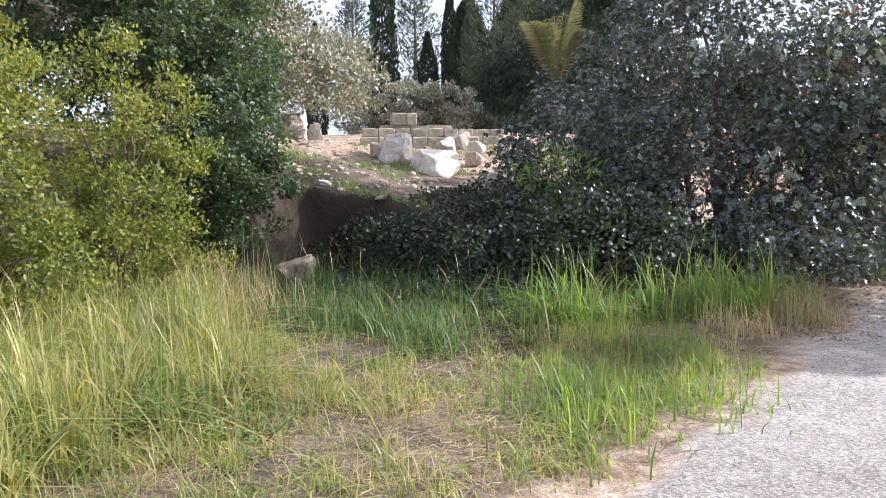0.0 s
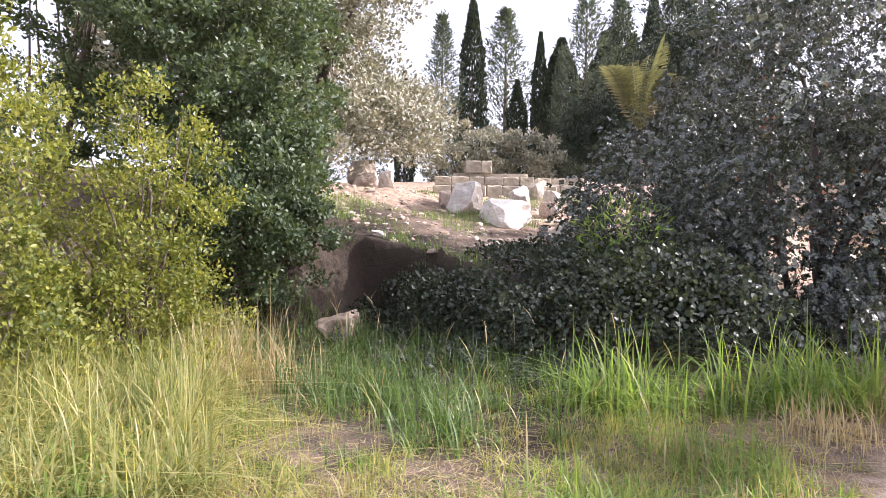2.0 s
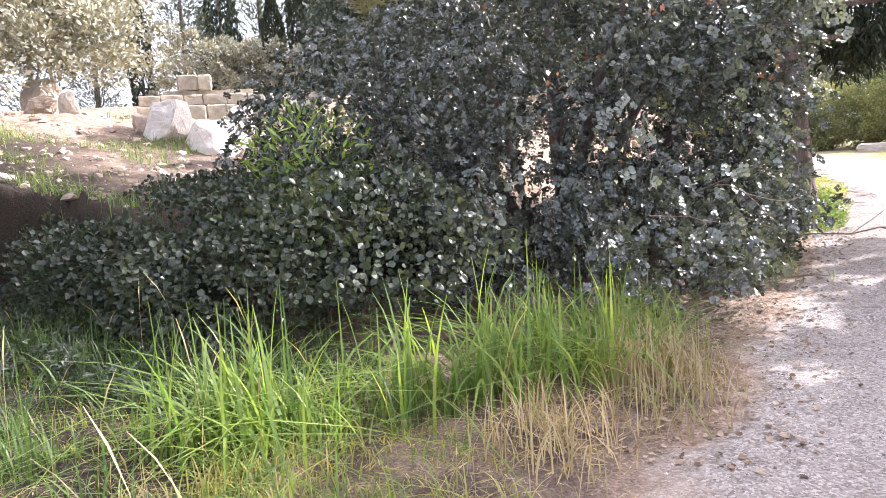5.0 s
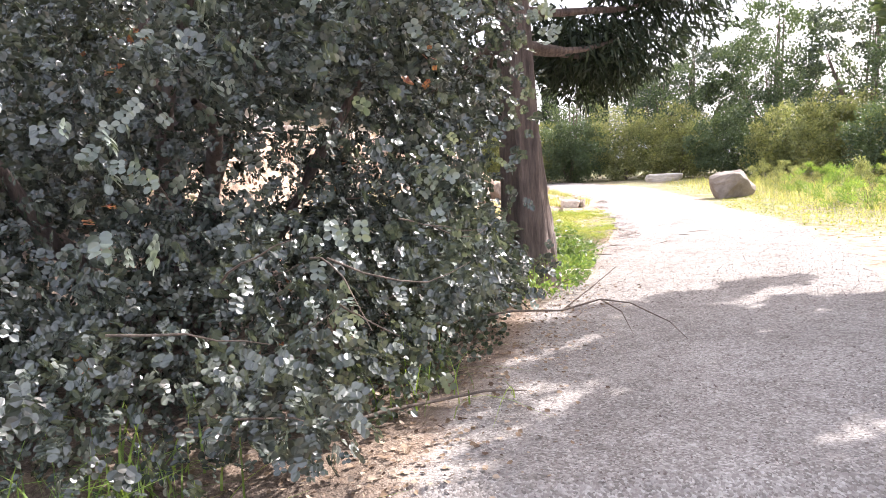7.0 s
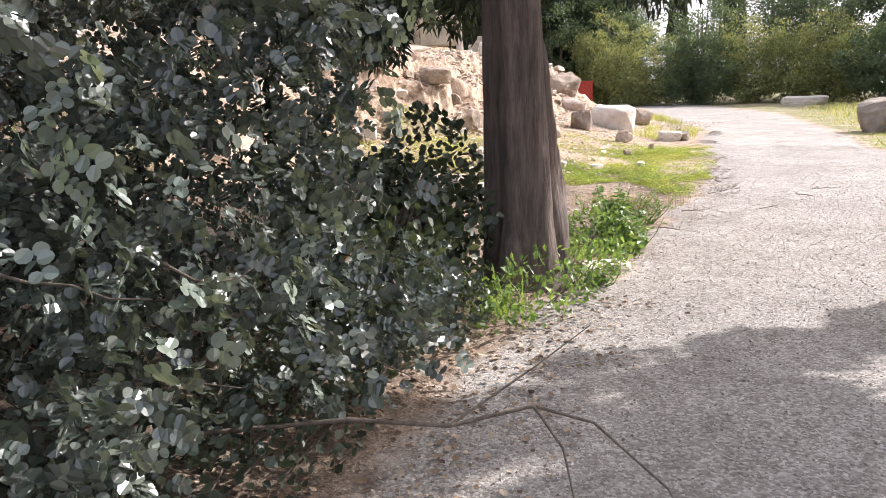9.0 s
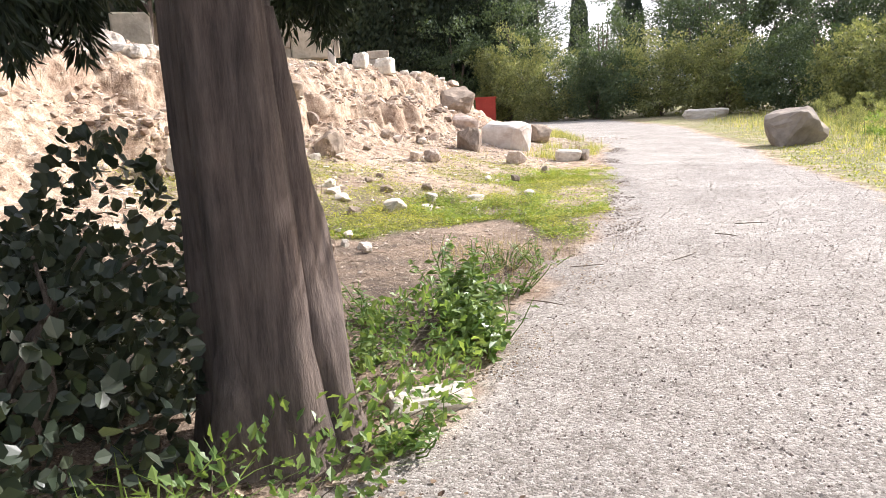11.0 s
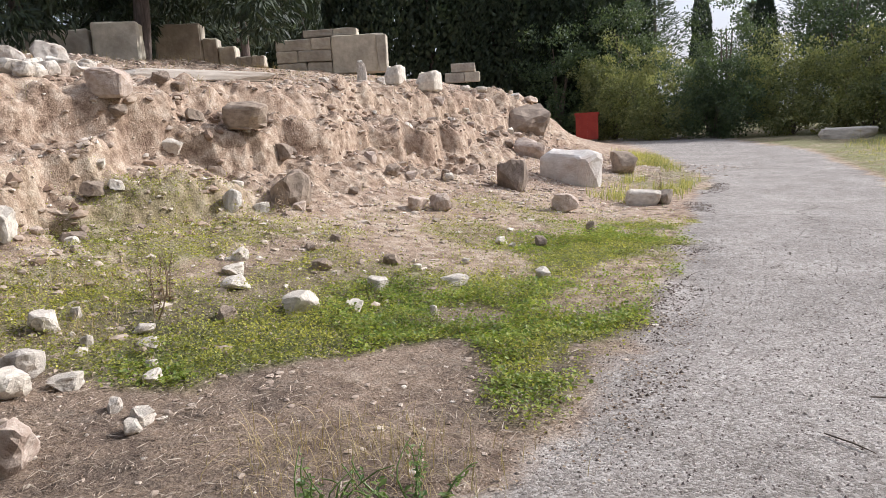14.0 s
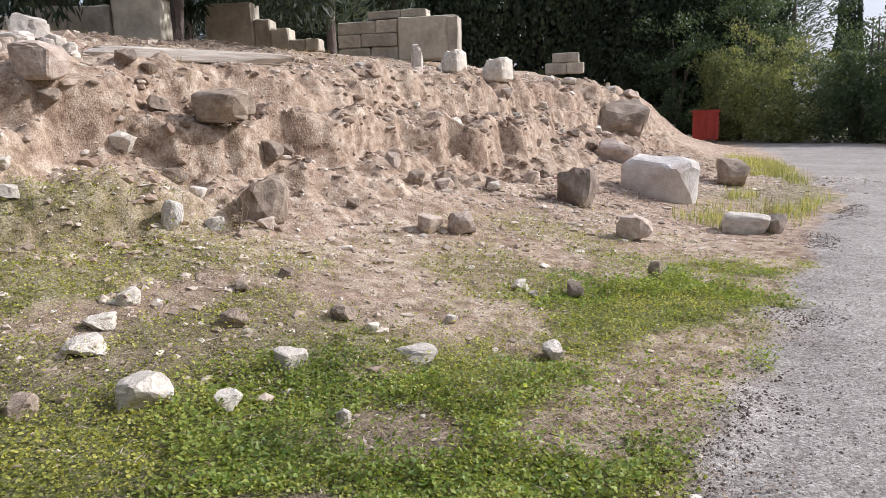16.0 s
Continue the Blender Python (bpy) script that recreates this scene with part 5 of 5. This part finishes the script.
def bare_patch(x, y):
    """Trodden straw between the tufts."""
    return np.clip(np.exp(-(((x + 2.05) / 0.5) ** 2 + ((y + 10.1) / 0.65) ** 2)) + 0.8 * np.exp(-(((x + 2.75) / 0.4) ** 2 + ((y + 9.05) / 0.5) ** 2)), 0, 1)


def grass_edge(x, y):
    return sstep(0.0, 0.35, path_mid(y) - path_half(y) - x - 0.1 + 0.5 * fbm(x * 1.5, y * 1.5, 52.0, 3))


def mound(x, y):
    """The high sunlit grass beside the shrubs."""
    return sstep(0.0, 0.7, -(y + 10.05 + 0.445 * (x + 3.17)) + 0.6 * fbm(x * 1.3, y * 1.3, 55.0, 3)) * sstep(2.7, 3.6, -x) * (0.6 + 0.8 * (fbm(x * 0.9, y * 0.9, 51.0, 3) + 0.25))


def short_keep(x, y):
    return np.clip(grass_edge(x, y) * (1 - bare_patch(x, y)) * (1 - sstep(-7.2, -5.8, y + 0.25 * (x + 2))) * (1 - 0.8 * sstep(2.9, 3.5, -x) * sstep(-9.6, -8.8, y)) * (0.15 + 1.7 * (fbm(x * 1.7, y * 1.7, 53.0, 4) + 0.2)), 0, 1)


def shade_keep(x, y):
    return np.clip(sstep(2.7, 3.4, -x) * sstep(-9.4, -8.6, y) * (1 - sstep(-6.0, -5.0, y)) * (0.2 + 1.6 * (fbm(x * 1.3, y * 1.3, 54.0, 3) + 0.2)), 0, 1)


def tufts(name, count, each, box, keep, low, high, width, lean, material, label, spread=0.05, category="grass"):
    """Blades gathered in tufts of differing height and lean."""
    C = scatter(count, box, keep)
    k = rng.integers(0, len(C), count * each)
    P = C[k] + rng.normal(size=(len(k), 3)) * [spread, spread, 0]
    P[:, 2] = height(P[:, 0], P[:, 1]) - 0.01
    h = rng.uniform(low, high, len(C))[k] * rng.uniform(0.35, 1.2, len(k))
    return stuff(name, blades(name, P, h, rng.uniform(width * 0.5, width * 1.4, len(k)), lean, 5), material, label, category)


YARD = (-8.5, -0.5, -14, -5)
tufts("tall_grass", 900, 26, (-8.5, -2.6, -14, -7.5), mound, 0.4, 0.85, 0.0065, 1.25, M_GRASS, "tall arching sunlit yellow-green grass beside the shrubs", 0.07)
tufts("green_tall_grass", 260, 20, (-8.5, -2.6, -14, -7.5), mound, 0.3, 0.7, 0.006, 1.0, M_GRASS_LUSH, "green blades among the tall sunlit grass", 0.08)
tufts("short_grass", 1700, 15, YARD, short_keep, 0.06, 0.24, 0.0045, 1.2, M_GRASS, "short sunlit grass beside the path", 0.06)
tufts("green_short_grass", 620, 14, YARD, short_keep, 0.05, 0.2, 0.0045, 1.0, M_GRASS_LUSH, "short green grass beside the path", 0.06)
tufts("shade_grass", 330, 22, (-9, -2.5, -9.6, -5), shade_keep, 0.2, 0.55, 0.006, 1.0, M_SHADED_GRASS, "grass in the hollow, its shade put into a darker green", 0.08)
tufts("dry_grass", 420, 14, YARD, lambda x, y: np.clip(0.5 * short_keep(x, y) + 0.35 * mound(x, y) + 0.4 * bare_patch(x, y), 0, 1), 0.08, 0.4, 0.0025, 1.2, M_STRAW, "dry straw-coloured stalks among the grass", 0.06, "dry grass")


def seed_heads(n, box, keep, low, high):
    """Tall thin stalks ending in drooping ears."""
    P = scatter(n, box, keep)
    n = len(P)
    a = rng.random(n) * 6.283
    h = rng.uniform(low, high, n)
    way = np.stack([np.cos(a), np.sin(a), 0 * a], -1)
    t = np.linspace(0, 1, 7)
    C = P[:, None] + way[:, None] * (h[:, None] * 0.3 * t ** 2.4)[..., None]
    C[..., 2] += h[:, None] * (t - 0.12 * t ** 4)
    side = np.stack([-np.sin(a), np.cos(a), 0 * a], -1)
    w = np.interp(t, [0, 0.7, 0.78, 0.92, 1], [0.0014, 0.001, 0.004, 0.0045, 0.001])
    V = np.stack([C - side[:, None] * w[None, :, None], C + side[:, None] * w[None, :, None]], 2)
    f = np.array([[2 * q, 2 * q + 1, 2 * q + 3, 2 * q + 2] for q in range(6)])
    return mesh_np("seed_heads", V.reshape(-1, 3), (f[None] + (np.arange(n) * 14)[:, None, None]).reshape(-1, 4))


stuff("seed_heads", seed_heads(340, (-8, -1.0, -12.5, -6.0), lambda x, y: np.clip(mound(x, y) + 0.4 * short_keep(x, y) + 0.5 * shade_keep(x, y), 0, 1), 0.45, 1.0), M_STRAW, "thin grass stalks with drooping pale ears", "grass")


def clump(name, x, y, n, h, spread, material, label, width=0.006, lean=0.8):
    p = np.stack([x + rng.normal(size=n) * spread, y + rng.normal(size=n) * spread], -1)
    P = on_ground(p[:, 0], p[:, 1], -0.01)
    return thing(name, blades(name, P, h * rng.uniform(0.35, 1.15, n), rng.uniform(0.6, 1.3, n) * width, lean, 5), material, label, "grass clump", "grass clumps", kind="stuff")


for x, y, n, h, s in [(-3.35, -6.75, 190, 0.85, 0.17), (-3.7, -6.9, 90, 0.6, 0.2), (-3.0, -6.5, 110, 0.55, 0.2), (-2.55, -5.5, 130, 0.95, 0.18), (-2.1, -5.0, 110, 0.9, 0.2), (-2.85, -5.9, 90, 0.8, 0.18), (-2.0, -7.3, 110, 0.4, 0.2), (-1.75, -8.95, 420, 0.34, 0.3), (-1.35, -8.5, 220, 0.28, 0.25), (-2.2, -8.6, 200, 0.28, 0.25), (-1.5, -9.5, 220, 0.26, 0.25), (-1.6, -7.7, 160, 0.34, 0.2), (-2.4, -7.4, 120, 0.4, 0.22), (-2.3, -4.3, 120, 0.65, 0.2), (-2.7, -4.5, 120, 0.7, 0.2), (-2.0, -4.0, 100, 0.5, 0.18), (-2.25, -3.5, 110, 0.5, 0.2), (-1.6, -1.7, 40, 0.4, 0.2), (-1.75, 1.75, 60, 0.42, 0.12)]:
    clump("grass_clump", x, y, n, h, s, M_GRASS_LUSH, "lush green broad-bladed grass clump", 0.0055 + 0.005 * sstep(0.4, 0.8, h), 1.15)
for x, y, n, h, s in [(-6.3, -8.9, 260, 1.0, 0.25), (-5.9, -8.7, 140, 0.85, 0.25), (-6.9, -8.9, 160, 0.8, 0.25), (-1.75, -4.75, 420, 0.5, 0.22), (-1.5, -5.2, 160, 0.35, 0.2), (-1.9, -6.0, 220, 0.4, 0.22)]:
    clump("dry_grass_clump", x, y, n, h, s, M_STRAW, "dry bleached grass clump", 0.004, 0.8)
STRAW_BOX = (-4, -0.8, -11.5, -5)


def verge_keep(x, y):
    e = x - path_mid(y) - path_half(y)
    return sstep(0.1, 1.0, e) * sstep(7, 11, y) * (1 - sstep(30, 38, y)) * (0.3 + 1.4 * (fbm(x * 0.7, y * 0.7, 61.0, 3) + 0.25))


P = scatter(15000, (-2, 9, 8, 36), verge_keep)
hgt = (0.06 + 0.4 * sstep(1.0, 3.4, P[:, 0] - path_mid(P[:, 1]) - path_half(P[:, 1]))) * rng.uniform(0.5, 1.2, len(P))
stuff("verge_grass", blades("verge_grass", P, hgt, rng.uniform(0.004, 0.01, len(P)), 1.2), M_GRASS, "sunlit yellow-green grass on the far verge", "grass")
P = scatter(4500, (-8.5, -2.2, 15.5, 29), lambda x, y: sstep(0.1, 0.5, path_mid(y) - path_half(y) - x) * sstep(2.0, 1.2, path_mid(y) - path_half(y) - x) * sstep(-0.06, 0.12, fbm(x * 1.4, y * 1.4, 62.0, 3)))
stuff("weed_grass", blades("weed_grass", P, rng.uniform(0.05, 0.3, len(P)), rng.uniform(0.003, 0.007, len(P)), 0.9), M_GRASS, "weedy grass beyond the white block", "grass")

def clover_mat(name, n, keep, high, low_size, high_size, material, label):
    P = scatter(n, (-7.4, -1.4, 5.5, 16), keep)
    P[:, 2] += 0.006 + rng.random(len(P)) ** 1.2 * high * vnoise(P[:, 0] * 5, P[:, 1] * 5, 2.0) ** 1.5
    D = np.stack([rng.normal(size=len(P)), rng.normal(size=len(P)), rng.random(len(P)) * 0.7], -1)
    stuff(name, leaves(name, ROUND, P, D, np.tile([[0, 0, 1.0]], (len(P), 1)) + rng.normal(size=P.shape) * 0.4, rng.uniform(low_size, high_size, len(P))), material, label, "ground cover")


def lush(x, y):
    return green_cover(x, y) * (1 - on_path(x, y)) * (1 - sstep(3.7, 4.4, -x)) * sstep(0.03, 0.16, fbm(x * 1.1, y * 1.1, 23.0, 4))


clover_mat("clover", 70000, lambda x, y: green_cover(x, y) * (1 - on_path(x, y)), 0.12, 0.01, 0.024, M_CLOVER, "low yellow-green clover mat")
clover_mat("lush_clover", 16000, lush, 0.2, 0.014, 0.032, M_CLOVER_LUSH, "taller bright green clover mounds")
P = scatter(9000, (0.5, 6, 6, 24), lambda x, y: green_cover(x, y))
D = np.stack([rng.normal(size=len(P)), rng.normal(size=len(P)), rng.random(len(P)) * 0.9], -1)
stuff("verge_clover", leaves("verge_clover", KITE, P, D, np.tile([[0, 0, 1.0]], (len(P), 1)) + rng.normal(size=P.shape) * 0.35, rng.uniform(0.03, 0.07, len(P))), M_CLOVER, "low yellow-green ground cover on the verge", "ground cover")


def herb(name, x, y, h, n, size, label, material=M_HERB, spread=0.22):
    z = float(height(np.array([x]), np.array([y]))[0])
    t = base_of(name, x, y, z, label, "plant", "leafy plants at the path's edge")
    heads = [(np.clip(rng.normal(), -1.3, 1.3) * spread, np.clip(rng.normal(), -1.3, 1.3) * spread, h * rng.uniform(0.55, 1.05)) for _ in range(4 if material is M_DEAD else 12)]
    for e in heads:
        part_np("stem", mesh_np("stem", *limb((e[0] * 0.3, e[1] * 0.3, -0.03), e, 0.006, 0.002, 0.04, 6, 5)), material, t)
    k = rng.integers(0, len(heads), n)
    s = rng.random(n) ** 0.8
    H = np.array(heads)[k]
    P = H * s[:, None] * [1, 1, 0.95] + np.array([0.3, 0.3, 0]) * H * (1 - s)[:, None]
    a = rng.random(n) * 6.283
    D = np.stack([np.cos(a), np.sin(a), rng.normal(size=n) * 0.35 + 0.1], -1)
    part_np("foliage", leaves("foliage", TOOTHED, P, D, np.tile([[0, 0, 1.0]], (n, 1)) + rng.normal(size=(n, 3)) * 0.3, size * (1.2 - 0.8 * s) * rng.uniform(0.7, 1.2, n)), material, t)
    return t


for x, y, h, n, s in [(-1.7, 4.35, 0.55, 330, 0.15), (-1.95, 4.7, 0.5, 220, 0.12), (-1.5, 4.0, 0.3, 160, 0.13), (-2.3, 4.3, 0.28, 200, 0.08), (-2.1, 3.6, 0.3, 220, 0.08), (-1.7, 5.2, 0.25, 160, 0.07), (-2.0, 5.9, 0.25, 200, 0.05), (-1.7, 6.2, 0.2, 160, 0.05), (-1.45, 2.75, 0.2, 130, 0.08)]:
    herb("leafy_plant", x, y, h, n, s, "leafy green weed with toothed leaves at the gravel's edge")
for x, y, h in [(-4.75, 7.15, 0.6), (-4.95, 7.4, 0.45), (-3.7, 16.4, 0.5), (-6.2, 9.9, 0.35)]:
    herb("dry_weed", x, y, h, 70, 0.05, "dry brown weed stalk on stony ground", M_DEAD, 0.1)
for x, y in [(-2.0, 5.85), (-2.5, 6.3), (-2.2, 6.6), (-1.9, 6.5), (-4.9, 6.6), (-5.4, 7.2), (-5.7, 6.4)]:
    clump("dry_grass_clump", x, y, 130, 0.2, 0.2, M_STRAW, "low dry grass tuft among litter", 0.0022, 1.1)

for x, y, h, n, s in [(-6.6, -5.9, 0.5, 220, 0.1), (-7.3, -6.1, 0.5, 200, 0.1), (-5.8, -6.2, 0.45, 220, 0.1), (-5.0, -6.6, 0.45, 220, 0.1), (-4.3, -6.4, 0.4, 200, 0.09), (-6.3, -6.9, 0.4, 200, 0.1), (-5.3, -7.3, 0.4, 180, 0.09), (-7.6, -7.1, 0.45, 200, 0.1)]:
    herb("shade_weed", x, y, h, n, s, "dark leafy weed on the floor of the hollow", M_BRAMBLE, 0.4)
for x, y, h, n, s in [(-3.4, -11.0, 0.3, 160, 0.09), (-4.1, -10.6, 0.35, 160, 0.09), (-3.9, -11.4, 0.3, 140, 0.1), (-4.8, -11.0, 0.35, 160, 0.1), (-2.8, -10.9, 0.2, 100, 0.07)]:
    herb("leafy_weed", x, y, h, n, s, "bright green nettle-like weed in the tall grass", M_HERB, 0.25)

# ---- litter, rubble and gravel ----
def flat_litter(n, box, keep, size, name, material, label, shape=SLIVER):
    P = scatter(n, box, keep)
    P[:, 2] += 0.006 + rng.random(len(P)) * 0.012
    a = rng.random(len(P)) * 6.283
    D = np.stack([np.cos(a), np.sin(a), rng.normal(size=len(P)) * 0.15], -1)
    return stuff(name, leaves(name, shape, P, D, np.tile([[0, 0, 1.0]], (len(P), 1)) + rng.normal(size=P.shape) * 0.3, rng.uniform(size[0], size[1], len(P))), material, label, "litter")


flat_litter(26000, (-6.5, -1.2, -12, 11), lambda x, y: litter_zone(x, y) * (1 - on_path(x, y)), (0.02, 0.09), "dry_litter", M_DEAD, "brown dead leaves and stalks")
flat_litter(2500, (-2.4, -0.9, 3.5, 15), lambda x, y: sstep(0.45, 0.0, np.abs(x - path_mid(y) + path_half(y) - 0.05)) * sstep(-0.05, 0.2, fbm(x * 1.2, y * 1.2, 101.0, 3) + 0.05), (0.006, 0.02), "edge_litter", M_DEAD, "dark crumbs of soil and leaf along the gravel's edge", ROUND)
flat_litter(9000, (-6.5, -1.2, 3.5, 9.5), lambda x, y: litter_zone(x, y) * (1 - on_path(x, y)), (0.03, 0.11), "straw_litter", M_PALE_DEAD, "pale dry stalks lying on the soil")
flat_litter(7000, STRAW_BOX, lambda x, y: np.clip(bare_patch(x, y) + 0.25 * grass_edge(x, y), 0, 1), (0.04, 0.15), "trodden_straw", M_STRAW, "flattened pale straw between the grass tufts")
flat_litter(5000, (-6.0, -1.4, 3.5, 8.5), lambda x, y: litter_zone(x, y) * (1 - on_path(x, y)), (0.02, 0.07), "dark_litter", M_TWIG, "dark twig pieces on the dry ground")
flat_litter(3000, (-2.2, -0.2, -6, 2.5), lambda x, y: sstep(-0.4, -1.4, x), (0.015, 0.045), "fallen_leaves", M_DEAD, "fallen brown leaves under the carob", ROUND)


def slope_keep(x, y):
    n = -x
    return sstep(3.2, 6.0, n) * (1 - sstep(12, 15, n)) * (1 - sstep(24, 30, y)) * sstep(1, 5, y) * (0.3 + 1.2 * (fbm(x * 1.1, y * 1.1, 71.0, 3) + 0.25))


P = scatter(12000, (-12, -3, 4, 24), slope_keep)
stuff("rubble", small_rocks("rubble", P, 0.014 + 0.11 * rng.random(len(P)) ** 3.5), M_RUBBLE, "small stones and clods on the earth slope", "rubble")
P = scatter(1500, (-11, -6, 6, 23), lambda x, y: np.clip(slope_keep(x, y) * 1.3, 0, 1) * sstep(0.0, 0.15, fbm(x * 1.3, y * 1.3, 72.0, 3)))
stuff("clods", small_rocks("clods", P, 0.05 + 0.13 * rng.random(len(P)) ** 2, 0.85), M_CLOD, "crumbling clods of reddish earth on the scarp", "rubble")
P = scatter(26000, (-11, -3, 5, 24), lambda x, y: np.clip(slope_keep(x, y) * 1.4, 0, 1))
stuff("slope_gravel", pebbles("slope_gravel", P, 0.012 + 0.045 * rng.random(len(P)) ** 3), M_RUBBLE, "pale chips and crumbs strewn down the earth slope", "rubble")
P = scatter(4200, (-3.4, -1.0, 5.5, 20), lambda x, y: sstep(0.4, 0.0, np.abs(x - path_mid(y) + path_half(y) - 0.12)) * sstep(-0.04, 0.12, fbm(x * 1.3, y * 0.9, 101.0, 4)))
stuff("asphalt_crumbs", pebbles("asphalt_crumbs", P, 0.006 + 0.022 * rng.random(len(P)) ** 2.5), M_CRUMB, "dark crumbs along the path's broken edge", "rubble")
P = scatter(2500, (-16, -7, -5, 5), lambda x, y: sstep(6.5, 8.5, -x))
stuff("rubble", small_rocks("rubble", P, 0.03 + 0.18 * rng.random(len(P)) ** 4), M_RUBBLE, "stones on the slope below the ruin", "rubble")
P = scatter(4500, (-6, -1.4, 4, 17), lambda x, y: 1 - on_path(x, y))
stuff("stone_chips", small_rocks("stone_chips", P, 0.012 + 0.05 * rng.random(len(P)) ** 3), M_RUBBLE, "stone chips among clover and litter", "rubble")
P = scatter(56000, (-3, 2.4, -8, 15), lambda x, y: on_path(x, y) * np.interp(y, [-8, -4, 0, 8, 15], [0.5, 0.8, 1, 1, 0.4]))
stuff("gravel", pebbles("gravel", P, 0.005 + 0.017 * rng.random(len(P)) ** 2.5), M_PEBBLE, "grey and brown gravel on the path", "gravel")
for x, y, a, l in [(-0.55, 6.6, 65, 0.4), (-0.05, 8.3, 20, 0.3), (-0.25, 7.6, -30, 0.25), (-1.35, 4.95, -15, 0.3), (-1.3, 6.1, 30, 0.3)]:
    c, s = math.cos(radians(a)) * l / 2, math.sin(radians(a)) * l / 2
    z = float(height(np.array([x]), np.array([y]))[0]) + 0.012
    thing("stick", mesh_np("stick", *tube([(x - c, y - s, z), (x + 0.02, y - 0.01, z + 0.006), (x + c, y + s, z)], [0.004, 0.0045, 0.002], 6)), M_TWIG, "short dry stick on the gravel", "stick", "sticks on the gravel", smooth=True)
P = scatter(2600, (-13, -5, 6, 24), lambda x, y: slope_keep(x, y) * sstep(-0.02, 0.2, fbm(x * 1.6, y * 1.6, 81.0, 3)))
stuff("slope_tufts", blades("slope_tufts", P, rng.uniform(0.05, 0.22, len(P)), rng.uniform(0.0015, 0.004, len(P)), 1.3), M_STRAW, "thin dry tufts on the earth slope", "dry grass")
P = scatter(7000, (-14, -6.5, -5, 3), lambda x, y: sstep(-0.05, 0.2, fbm(x * 0.8, y * 0.8, 91.0, 3)))
stuff("slope_weeds", blades("slope_weeds", P, rng.uniform(0.05, 0.25, len(P)), rng.uniform(0.003, 0.007, len(P)), 1.2), M_HERB, "low dull weeds on the slope below the ruin", "weeds")
